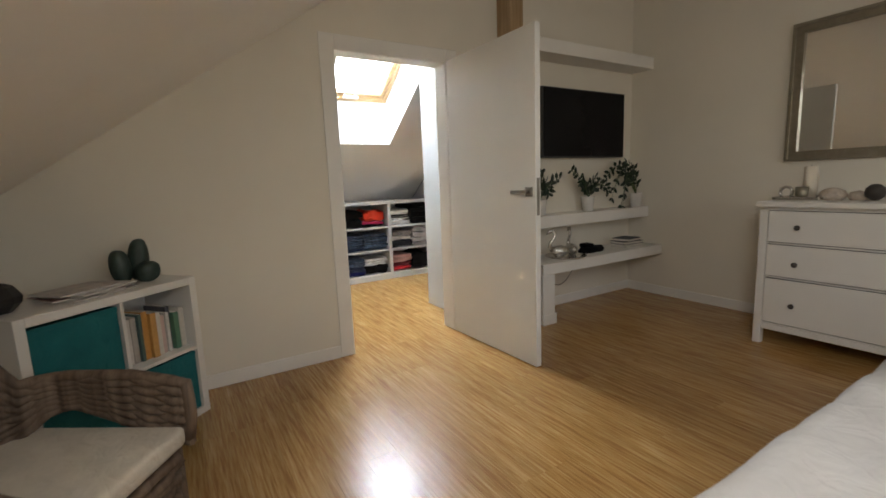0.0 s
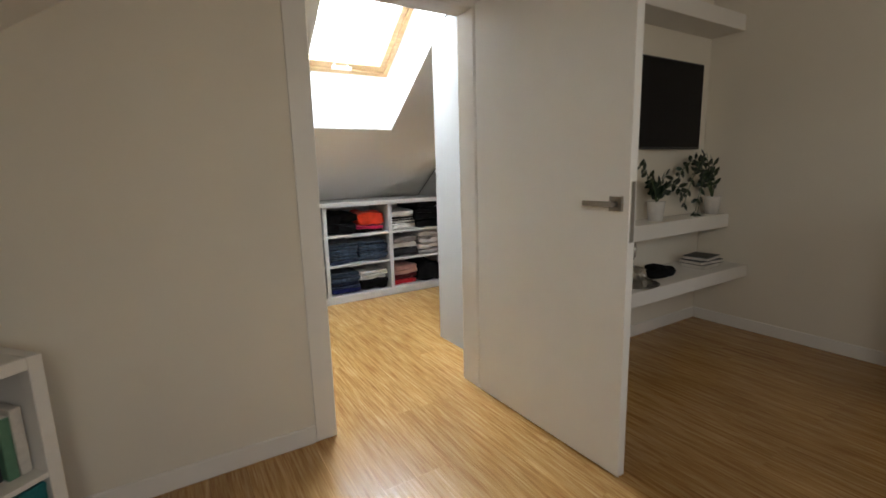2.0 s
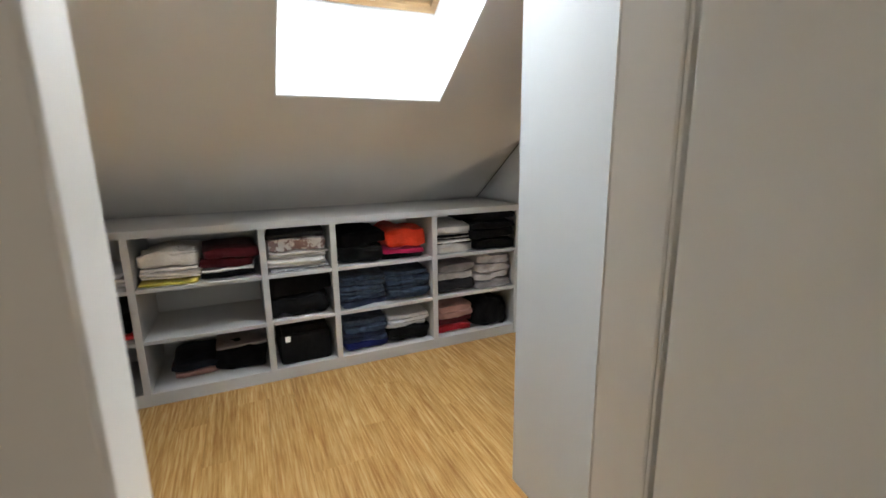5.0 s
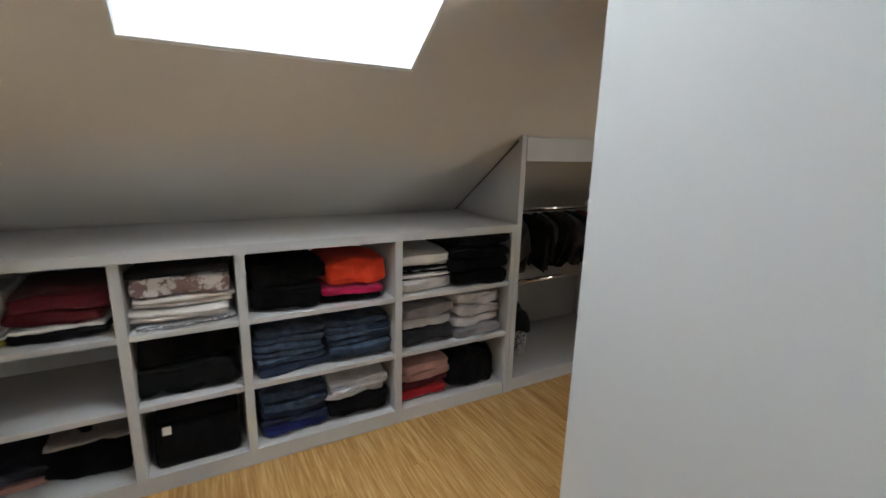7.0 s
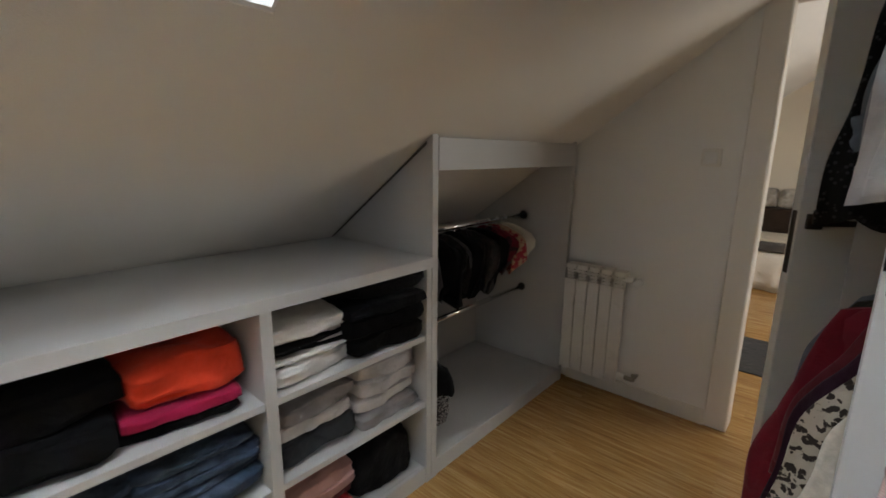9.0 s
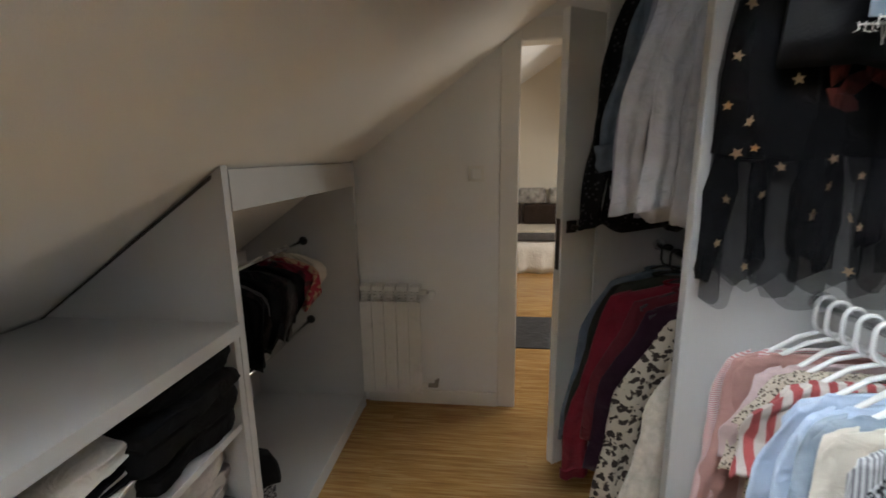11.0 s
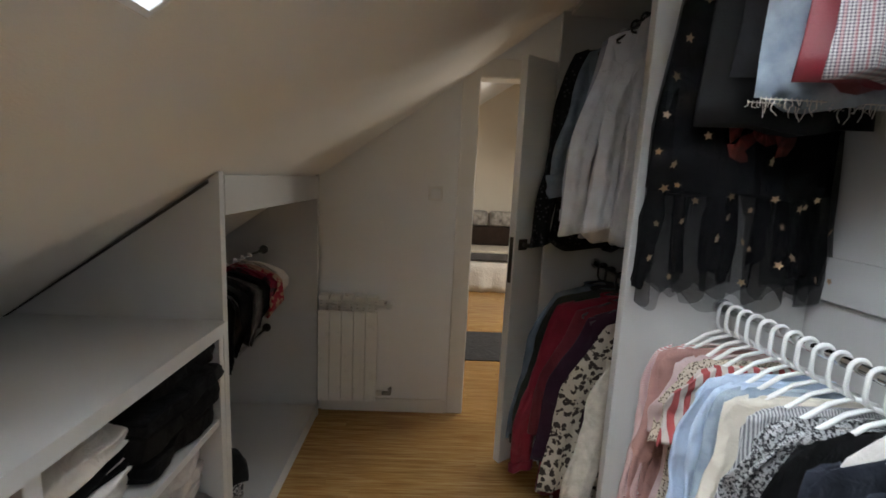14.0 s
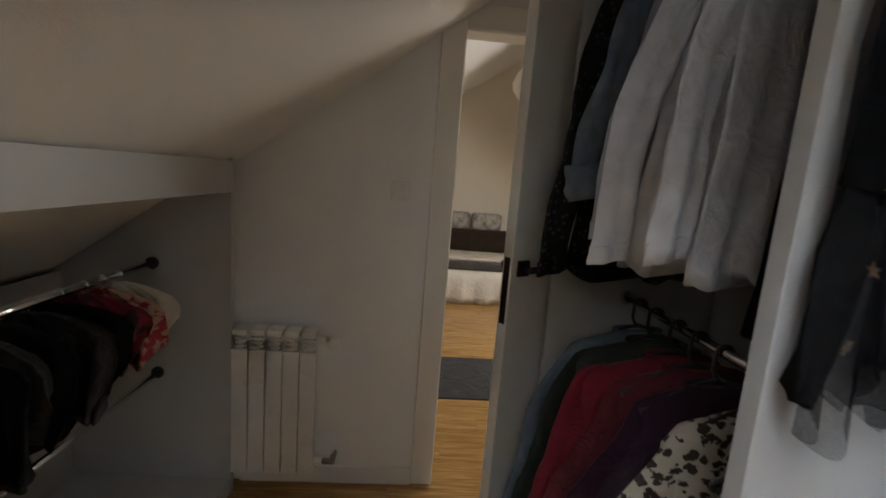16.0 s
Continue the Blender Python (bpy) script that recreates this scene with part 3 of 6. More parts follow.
# ---- tall hanging bay ----
bay = thing("hanging_bay", "pale grey laminate hanging bay built into the slope", "wardrobe", (0, 0, 0))
def gable_panel(x0, x1):
    return bm_prism([(SY, 0.001), (BACK + 0.15, 0.001), (BACK + 0.15, closet_roof(BACK + 0.15) - 0.004), (SY, closet_roof(SY) - 0.004)], "x", x0, x1)
part("side_panel", gable_panel(1.955, 1.985), LAMINATE, bay)
part("side_panel", gable_panel(3.085, 3.115), LAMINATE, bay)
part("header", bm_box(1.985, SY - 0.003, 1.287, 3.085, SY + 0.018, closet_roof(SY + 0.018) - 0.002, 0.001), LAMINATE, bay)
part("bottom_board", bm_box(1.986, SY + 0.004, 0.001, 3.084, BACK + 0.12, 0.075, 0.001), LAMINATE, bay)
part("back_panel", bm_box(1.986, BACK + 0.12, 0.001, 3.084, BACK + 0.135, closet_roof(BACK + 0.135) - 0.02), LAMINATE, bay)
for y, z in ((2.40, 0.992), (2.39, 0.541)):
    r = part("rod", bm_tube([(1.988, y, z), (3.082, y, z)], 0.0135, 16), CHROME, bay, "chrome hanging rod")
    for x in (1.987, 3.075):
        part("rod_socket", bm_tube([(x, y, z), (x + 0.010, y, z)], 0.024, 14), BLACKPLASTIC, r)
# dark strip paints the shadow gap where the bay's side panel meets the slope
part("gap_shade_strip", bm_prism([(SY + 0.03, closet_roof(SY + 0.03) - 0.019), (2.76, closet_roof(2.76) - 0.006), (2.76, closet_roof(2.76) - 0.001), (SY + 0.03, closet_roof(SY + 0.03) - 0.009)], "x", 1.9505, 1.9548), GAP_SHADE, bay, "dark strip standing for the shade in the gap")

# ---- folded clothes ----
def fold_mesh(name, w, d, h, material, seed, layers=1, sag=0.35):
    """A folded garment: a soft slab, rounded at its front fold, w wide, d deep, h thick."""
    bm = bmesh.new()
    nx = 18
    rnd = random.Random(seed)
    off = Vector((rnd.random() * 50, rnd.random() * 50, 0))
    slump = rnd.uniform(-0.25, 0.25)
    soft = 0.30 if layers > 1 else 0.45
    def shell(u, v):
        """u goes round the section (y, z), v across the width."""
        a = 2 * math.pi * u
        cy, cz = math.cos(a), math.sin(a)
        y = math.copysign(abs(cy) ** 0.34, cy) * d / 2
        z = math.copysign(abs(cz) ** soft, cz) * h / 2
        x = (v - 0.5) * w
        e = abs(2 * v - 1)
        z *= 1 - (0.34 * e ** 3.5 if z > 0 and h > 0.045 else 0.16 * e ** 12)
        y *= 1 - 0.05 * e ** 6
        q = Vector((x * 7, y * 7, z * 12)) + off
        y += 0.024 * noise.noise(q * 0.8) + 0.008 * noise.noise(q * 3.1) + 0.004 * noise.noise(q * 7.3)
        z += 0.20 * h * noise.noise(q * 1.4 + Vector((9, 3, 1))) + 0.004 * noise.noise(q * 4.0) + 0.10 * h * slump * (2 * v - 1)
        if abs(cy) > 0.3:
            ph = (z / h + 0.5 + 0.10 * noise.noise(q * 0.6)) * layers * math.pi
            y -= math.copysign(0.010 * (1 - abs(math.sin(ph))) ** 2, cy)
        x += 0.009 * noise.noise(q * 1.7 + Vector((2, 7, 4))) * e ** 3
        return Vector((x, y, z + h / 2))
    nu = 22 + 9 * layers
    grid = [[bm.verts.new(shell(i / nu, j / nx)) for i in range(nu)] for j in range(nx + 1)]
    for j in range(nx):
        for i in range(nu):
            k = (i + 1) % nu
            bm.faces.new((grid[j][i], grid[j + 1][i], grid[j + 1][k], grid[j][k])).smooth = True
    for end in (grid[0], grid[-1]):
        c = bm.verts.new(sum((v.co for v in end), Vector()) / nu)
        for i in range(nu):
            bm.faces.new((end[i], end[(i + 1) % nu], c)).smooth = True
    bmesh.ops.recalc_face_normals(bm, faces=bm.faces)
    return mesh_of(name, bm, material)

fold_seed = [10]
def pile(x0, x1, z, items, front=2.125, depth=0.40):
    """Items from the bottom up: (name, label, material, thickness)."""
    for name, label, material, h in items:
        fold_seed[0] += 1
        rnd = random.Random(fold_seed[0])
        w = (x1 - x0) * rnd.uniform(0.95, 1.02)
        ob = new(name, fold_mesh(name, w, depth * rnd.uniform(0.9, 1.0), h * 1.10, material, fold_seed[0], max(1, min(5, round(h / 0.017)))))
        ob.matrix_world = pose((x0 + x1) / 2 + rnd.uniform(-0.006, 0.006), front + depth / 2 + rnd.uniform(0.0, 0.026), z, rnd.uniform(-1.6, 1.2), rnd.uniform(-2.4, 2.4), rnd.uniform(-6, 6))
        tagged(ob, label, "clothes", "folded clothes")
        z += h

def shirts(n, label, material, h, name="folded_shirt"):
    return [(name, label, material, h)] * n
R0, R1, R2 = ROWS
pile(-1.13, -0.76, R2, shirts(2, "grey jersey top folded on the shelf", MIDGREY, 0.05) + shirts(1, "pale grey jersey top folded on the shelf", PALEGREY, 0.06))
pile(-0.75, -0.44, R2, shirts(3, "white cotton top folded on the shelf", WHITE, 0.028))
pile(-1.13, -0.78, R1, shirts(3, "black cotton top folded on the shelf", BLACK, 0.06))
pile(-0.77, -0.44, R1, shirts(1, "red cotton top folded under black ones", RED, 0.03) + shirts(3, "black cotton top folded on the shelf", BLACK, 0.06))
pile(-1.1, -0.62, R0, [("folded_coat", "black coat bundled on the bottom shelf", BLACK, 0.19)])
pile(-0.37, -0.09, R2, shirts(1, "yellow cotton top folded under white ones", YELLOW, 0.02) + shirts(3, "white cotton top folded in a pile", WHITE, 0.024) + [("folded_blouse", "loosely folded white blouse topping the pile", WHITE, 0.085)])
pile(-0.08, 0.20, R2, shirts(1, "black cotton top folded under red ones", BLACK, 0.03) + shirts(1, "white cotton top folded under dark red ones", WHITE, 0.022) + shirts(2, "dark red cotton top folded in a pile", DARKRED, 0.06))
pile(-0.31, -0.06, R0, [("folded_scarf", "dusty red scarf folded on the bottom shelf", PINK, 0.03), ("folded_scarf", "dark plum scarf folded on a red one", INK, 0.06)], 2.2, 0.36)
pile(-0.07, 0.21, R0, [("folded_bag", "black fabric bag lying on the bottom shelf", BLACK, 0.13), ("folded_scarf", "grey scarf lying on a black bag", MIDGREY, 0.02)], 2.19, 0.38)
pile(0.265, 0.605, R2, shirts(1, "fine checked white top folded in a pile", GREYSTRIPE, 0.022) + shirts(4, "white cotton top folded in a pile", WHITE, 0.024) + shirts(1, "white printed top folded in a pile", WHITEPRINT, 0.075) + shirts(1, "dark printed top folded on a white pile", CHARCOAL, 0.03))
pile(0.262, 0.608, R1, shirts(1, "black trousers folded in a pile", BLACK, 0.12, "folded_trousers") + shirts(1, "black skirt folded on trousers", BLACK, 0.13, "folded_skirt"))
pile(0.675, 0.965, R2, shirts(2, "bulky black knitted jumper folded on the shelf", BLACK, 0.10, "folded_jumper"))
pile(0.965, 1.245, R2, shirts(1, "black cotton top folded in a pile", BLACK, 0.03) + shirts(1, "magenta cotton top folded in a pile", MAGENTA, 0.034) + shirts(1, "bright orange-red jumper folded on a pile", REDORANGE, 0.122, "folded_jumper"))
pile(0.665, 0.955, R1, shirts(1, "dark navy jeans folded in a pile", NAVY, 0.045, "folded_jeans") + shirts(5, "blue denim jeans folded in a pile", DENIM, 0.032, "folded_jeans"))
pile(0.96, 1.262, R1, shirts(2, "blue denim jeans folded in a pile", DENIM, 0.038, "folded_jeans") + shirts(4, "blue denim jeans folded in a pile", DENIM, 0.030, "folded_jeans"))
pile(0.67, 0.955, R0, shirts(1, "royal blue trousers folded in a pile", ROYAL, 0.05, "folded_trousers") + shirts(2, "navy denim jeans folded in a pile", NAVY, 0.036, "folded_jeans") + shirts(2, "blue denim jeans folded in a pile", DENIM, 0.045, "folded_jeans"))
pile(0.965, 1.255, R0, shirts(2, "black trousers folded in a pile", BLACK, 0.055, "folded_trousers") + shirts(3, "ice white jeans folded on black trousers", ICE, 0.028, "folded_jeans"))
pile(1.325, 1.60, R2, shirts(1, "white jersey top folded in a pile", WHITE, 0.06) + [("folded_shirt", "black striped top folded between white ones", BLACK, 0.008), ("folded_shirt", "white cotton top folded in a pile", WHITE, 0.018)] * 3 + shirts(1, "white jersey top folded on a pile", WHITE, 0.05))
# thick black knits heaped up to the worktop and bulging over the shelf's edge
pile(1.585, 1.918, R2, shirts(2, "thick black knitted jumper stuffed into the shelf", JET, 0.078, "folded_jumper") + shirts(2, "thick black knitted jumper stuffed into the shelf", JET, 0.052, "folded_jumper"), 2.075, 0.48)
pile(1.325, 1.61, R1, shirts(1, "charcoal jumper folded in a pile", CHARCOAL, 0.085, "folded_jumper") + shirts(1, "pale grey jumper folded in a pile", PALEGREY, 0.055, "folded_jumper") + shirts(1, "mid grey jumper folded in a pile", MIDGREY, 0.06, "folded_jumper"))
pile(1.62, 1.91, R1, shirts(1, "mid grey jumper folded in a pile", MIDGREY, 0.05, "folded_jumper") + shirts(3, "pale grey knitted jumper folded in a pile", PALEGREY, 0.062, "folded_jumper"))
pile(1.325, 1.59, R0, shirts(1, "red cotton top folded in a pile", RED, 0.055) + shirts(1, "dark red cotton top folded in a pile", DARKRED, 0.06) + shirts(2, "dusty pink jumper folded in a pile", PINK, 0.045, "folded_jumper"))
pile(1.595, 1.895, R0, shirts(1, "bulky black knitted jumper folded on the shelf", BLACK, 0.19, "folded_jumper"))

# black storage box with a pale tag on the bottom shelf
bx = thing("storage_box", "black fabric storage box with a pale tag", "box", (0.435, 2.31, R0))
part("body", bm_box(-0.155, -0.17, 0.0, 0.155, 0.17, 0.19, 0.03, 3), BLACK, bx)
part("lining", bm_box(-0.14, -0.15, 0.18, 0.14, 0.15, 0.235, 0.02, 2), BLACK, bx)
part("tag", bm_box(-0.12, -0.174, 0.15, -0.09, -0.1705, 0.185, 0.001), WHITEPLASTIC, bx)

# ---- tall wardrobe along the partition ----
WZ = 2.165
ward = thing("wardrobe", "open pale grey wardrobe with hanging rods, standing beside the doorway", "wardrobe", (0, 0, 0))
PX0, PX1, PY = 1.068, 1.157, 0.81
part("side_panel", bm_box(PX0, 0.151, 0.001, PX1 - 0.036, PY, WZ + 0.03, 0.002), PANEL, ward, "cool white side panel")
part("edge_strip", bm_box(PX1 - 0.036, 0.37, 0.001, PX1, PY + 0.004, WZ + 0.03, 0.002), PANEL, ward)
DX = 1.882
part("divider", bm_box(DX - 0.018, 0.37, 0.001, DX + 0.018, 0.915, WZ, 0.0015), LAMINATE, ward)
part("end_panel", bm_box(2.722, 0.37, 0.001, 2.745, 0.935, WZ + 0.02, 0.0015), LAMINATE, ward)
part("top_board", bm_box(PX1 + 0.001, 0.37, WZ + 0.001, 2.721, 0.90, WZ + 0.022, 0.001), LAMINATE, ward)
part("bottom_board", bm_box(PX1 + 0.001, 0.37, 0.001, DX - 0.019, 0.80, 0.075, 0.001), LAMINATE, ward)
part("bottom_board", bm_box(DX + 0.019, 0.37, 0.001, 2.721, 0.88, 0.06, 0.001), LAMINATE, ward)
part("back_panel", bm_box(PX1 + 0.001, 0.345, 0.001, DX - 0.001, 0.362, WZ), LAMINATE, ward)
part("back_panel", bm_box(DX + 0.001, 0.345, 0.001, 2.745, 0.362, WZ), LAMINATE, ward)
part("back_rail", bm_box(PX1 + 0.002, 0.3635, 1.145, DX - 0.02, 0.378, 1.265, 0.001), LAMINATE, ward)
BY = 0.64
RODS = {"skirts": (PX1, DX - 0.018, BY, 2.14), "shirts": (PX1, DX - 0.018, 0.628, 1.10), "jackets": (DX + 0.018, 2.722, 0.66, 2.10), "coats": (DX + 0.018, 2.722, 0.68, 1.06)}
for x0, x1, y, z in RODS.values():
    r = part("rod", bm_tube([(x0 + 0.003, y, z), (x1 - 0.003, y, z)], 0.0125, 12), CHROME, ward, "chrome hanging rod")
    for x in (x0 + 0.002, x1 - 0.013):
        part("rod_socket", bm_tube([(x, y, z), (x + 0.011, y, z)], 0.024, 14), CHROME, r)

# ---- hangers and hanging clothes ----
def hanger_thing(x, y, z, material, label, half=0.20, lean=0):
    """A tubular hanger on the rod at (y, z): hook, two arms and a crossbar."""
    h = thing("clothes_hanger", label, "hanger", (x, y, z), lean, "hangers on the rods")
    hook = [(0, 0.021 * math.cos(a), 0.0 + 0.021 * math.sin(a)) for a in [radians(d) for d in range(200, -1, -20)]]
    hook += [(0, 0.021, -0.035), (0, 0.014, -0.052), (0, 0.0, -0.062)]
    part("hook", bm_tube([(p[0], p[1], p[2] - 0.004) for p in hook], 0.0048, 8), material, h)
    for s in (1, -1):
        part("arm", bm_tube([(0, 0, -0.064), (0, s * 0.05, -0.078), (0, s * half * 0.72, -0.122), (0, s * half * 0.94, -0.148), (0, s * half * 0.92, -0.158)], 0.0052, 8), material, h)
    part("crossbar", bm_tube([(0, -half * 0.92, -0.158), (0, half * 0.92, -0.158)], 0.0045, 8), material, h)
    return h


def drape(profile, seed, ring=30, fold=0.012, waves=5.0, twist=0.0, lean=0.0, rows_extra=3, edge=2.4, hem=0.012, closed=True):
    """A hanging shell from rows (z, half width y, half thickness x, centre y), folds growing downwards."""
    bm = bmesh.new()
    rnd = random.Random(seed)
    ph = [rnd.uniform(0, 6.28) for _ in range(4)]
    rows = []
    for (z0, w0, t0, c0), (z1, w1, t1, c1) in zip(profile, profile[1:]):
        for k in range(rows_extra):
            f = k / rows_extra
            rows.append((z0 + (z1 - z0) * f, w0 + (w1 - w0) * f, t0 + (t1 - t0) * f, c0 + (c1 - c0) * f))
    rows.append(profile[-1])
    ztop, zbot = rows[0][0], rows[-1][0]
    rings = []
    for z, w, t, c in rows:
        d = (ztop - z) / max(0.01, ztop - zbot)
        r = []
        for k in range(ring):
            a = 2 * math.pi * k / ring
            ca, sa = math.cos(a), math.sin(a)
            y = c + math.copysign(abs(ca) ** 0.85, ca) * w
            u = (y - c) / max(0.02, w)
            w1 = math.sin(u * waves + ph[0] + d * 1.3)
            w2 = math.sin(u * waves * 2.3 + ph[1] - d * 2)
            f = fold * ((0.25 if edge < 4 else 0.08) + d) * (math.copysign(abs(w1) ** 0.7, w1) + 0.55 * math.copysign(abs(w2) ** 0.7, w2))
            x = math.copysign((1 - min(1.0, abs(u)) ** edge) ** 0.8, sa) * t + f + lean * d
            q = Vector((x * 6, y * 6 + seed, z * 5))
            x += 0.006 * noise.noise(q * 2) * d
            y += 0.012 * noise.noise(q + Vector((5, 5, 5))) * d
            zz = z + d * d * (hem * math.sin(u * waves * 1.2 + ph[2]) + (hem - 0.012) * 1.6 * noise.noise(Vector((u * 3.1, seed, math.copysign(1.0, sa)))))
            r.append(bm.verts.new((x, y, zz)))
        rings.append(r)
    for p, q in zip(rings, rings[1:]):
        for k in range(ring):
            j = (k + 1) % ring
            bm.faces.new((p[k], q[k], q[j], p[j])).smooth = True
    for r in (rings[0], rings[-1]) if closed else ():
        c = bm.verts.new(sum((v.co for v in r), Vector()) / ring)
        for k in range(ring):
            bm.faces.new((r[k], r[(k + 1) % ring], c)).smooth = True
    bmesh.ops.recalc_face_normals(bm, faces=bm.faces)
    return bm


def sleeve_line(f, side, top, length, half, seed, out):
    """The middle of a sleeve, f from shoulder to hem: (x, y, z)."""
    return (0.010 * math.sin(f * 6 + seed), side * (half - 0.035 + out * math.sin(f * 1.5) + 0.008 * math.sin(f * 9 + seed)), top - f * length)


def sleeve_bm(side, top, length, half, seed, radius=0.05, out=0.05, thin=0.21):
    """A sleeve falling from the shoulder: a flattened tube with slanting creases and long folds."""
    bm = bmesh.new()
    n, ring = 22, 20
    rings = []
    for i in range(n + 1):
        f = i / n
        cx, cy, cz = sleeve_line(f, side, top, length, half, seed, out)
        rad = radius * (0.55 + 0.45 * min(1, f * 3.5)) * (1 - 0.20 * f) * (1 + 0.07 * math.sin(f * 11 + seed))
        r = []
        for k in range(ring):
            a = 2 * math.pi * k / ring
            q = Vector((math.cos(a) * 0.9 + seed, f * length * 9, math.sin(a) * 0.5))
            crease = 0.010 * noise.noise(q * 1.3) * (0.3 + f) + 0.006 * math.sin(f * length * 55 + math.cos(a) * 3 + seed) * math.exp(-((f - 0.45) / 0.22) ** 2)
            fold = 0.006 * math.sin(math.cos(a) * 5.5 + seed) * (0.3 + f)
            r.append(bm.verts.new((math.sin(a) * rad * thin + cx + crease + fold, cy + math.cos(a) * rad * (1 + 0.10 * noise.noise(q * 0.8)), cz - 0.012 * math.cos(a) * side)))
        rings.append(r)
    for p, q in zip(rings, rings[1:]):
        for k in range(ring):
            j = (k + 1) % ring
            bm.faces.new((p[k], q[k], q[j], p[j])).smooth = True
    for r in (rings[0], rings[-1]):
        bm.faces.new(r)
    bmesh.ops.recalc_face_normals(bm, faces=bm.faces)
    return bm


def cuff_bm(side, top, length, half, seed, radius, out, roll):
    """A stitched cuff at the hem, or a thick rolled-up one when roll is above 0."""
    bm = bmesh.new()
    ring, rings = 20, []
    deep, fat = (0.045, 1.06) if roll <= 0 else (roll, 1.28)
    for i in range(7):
        g = i / 6
        f = 1.0 - deep / length * (1 - g)
        cx, cy, cz = sleeve_line(f, side, top, length, half, seed, out)
        rad = radius * (1 - 0.20 * f) * fat * (1 + (0.10 * math.sin(g * 9 + seed) if roll > 0 else 0.0))
        rings.append([bm.verts.new((math.sin(2 * math.pi * k / ring) * rad * (0.34 if roll > 0 else 0.26) + cx + 0.006 * math.sin(math.cos(2 * math.pi * k / ring) * 5.5 + seed) * 1.3, cy + math.cos(2 * math.pi * k / ring) * rad, cz - 0.004 - 0.012 * math.cos(2 * math.pi * k / ring) * side)) for k in range(ring)])
    for p, q in zip(rings, rings[1:]):
        for k in range(ring):
            j = (k + 1) % ring
            bm.faces.new((p[k], q[k], q[j], p[j])).smooth = True
    for r in (rings[0], rings[-1]):
        bm.faces.new(r)
    bmesh.ops.recalc_face_normals(bm, faces=bm.faces)
    return bm


def top_garment(name, label, x, rod, material, length, seed, half=0.19, sleeve=0.5, thick=0.018, collar=True, trim=None, group="shirts on white hangers", out=0.05, lean=0.0, radius=0.048, neck=0.075, flare=1.1, swing=None, roll=0.0):
    """A shirt, jacket or coat on a hanger: body, two sleeves and a collar."""
    _, _, ry, rz = rod
    g = thing(name, label, "clothes", (x, ry, rz - 0.062), random.Random(seed).uniform(-4, 4) if swing is None else swing, group)
    zn = -0.012 - max(0.0, neck - 0.05) * 0.50
    prof = [(zn, neck, thick * 0.55, 0), (zn - 0.006, neck + 0.008, thick * 0.7, 0), (min(zn - 0.014, -0.060), half * 0.86, thick * 1.1, 0), (-0.098, half, thick * 1.1, 0), (-0.20, half * 0.97, thick * 0.85, 0),
            (-length * 0.40, half * 0.97, thick * 1.05, 0), (-length * 0.62, half * 1.0, thick * 1.2, 0), (-length * 0.85, half * (flare - 0.03), thick * 1.3, 0.005), (-length, half * flare, thick * 1.25, 0.01)]
    part("body", drape(prof, seed, ring=56, fold=0.0105, waves=7.5, lean=lean, edge=5.0, hem=0.022), material, g)
    if sleeve:
        for s in (1, -1):
            sl_ = part("sleeve", sleeve_bm(s, -0.060, sleeve, half, seed + s, radius, out), trim or material, g)
            if sleeve > 0.45:
                part("cuff", cuff_bm(s, -0.060, sleeve, half, seed + s, radius, out, roll), trim or material, sl_)
    if collar:
        ring = [(0.011 * math.sin(a), (neck + 0.004) * math.cos(a), zn + 0.006 + 0.008 * math.sin(a)) for a in [2 * math.pi * k / 14 for k in range(15)]]
        part("collar", bm_tube(ring, 0.0062, 6, caps=False), material, g)
    return g


def skirt_garment(name, label, x, material, top, bottom, y0, y1, seed, thick=0.02, flare=1.0, waves=4.0, fold=0.009, group="skirts on the upper rod"):
    """A skirt hung by its waistband."""
    c, w = (y0 + y1) / 2, (y1 - y0) / 2
    g = thing(name, label, "clothes", (x, c, top), 0, group)
    L = top - bottom
    part("skirt", drape([(-0.035, w * 0.82 / flare, thick * 0.8, 0), (-L * 0.3, w * 0.92, thick, 0), (-L * 0.7, w * 0.98, thick * 1.2, 0), (-L, w, thick * 1.2, 0)], seed, fold=fold, waves=waves), material, g)
    part("waistband", drape([(0, w * 0.80 / flare, thick * 0.85, 0), (-0.034, w * 0.82 / flare, thick * 0.85, 0)], seed, fold=0.002), material, g)
    return g

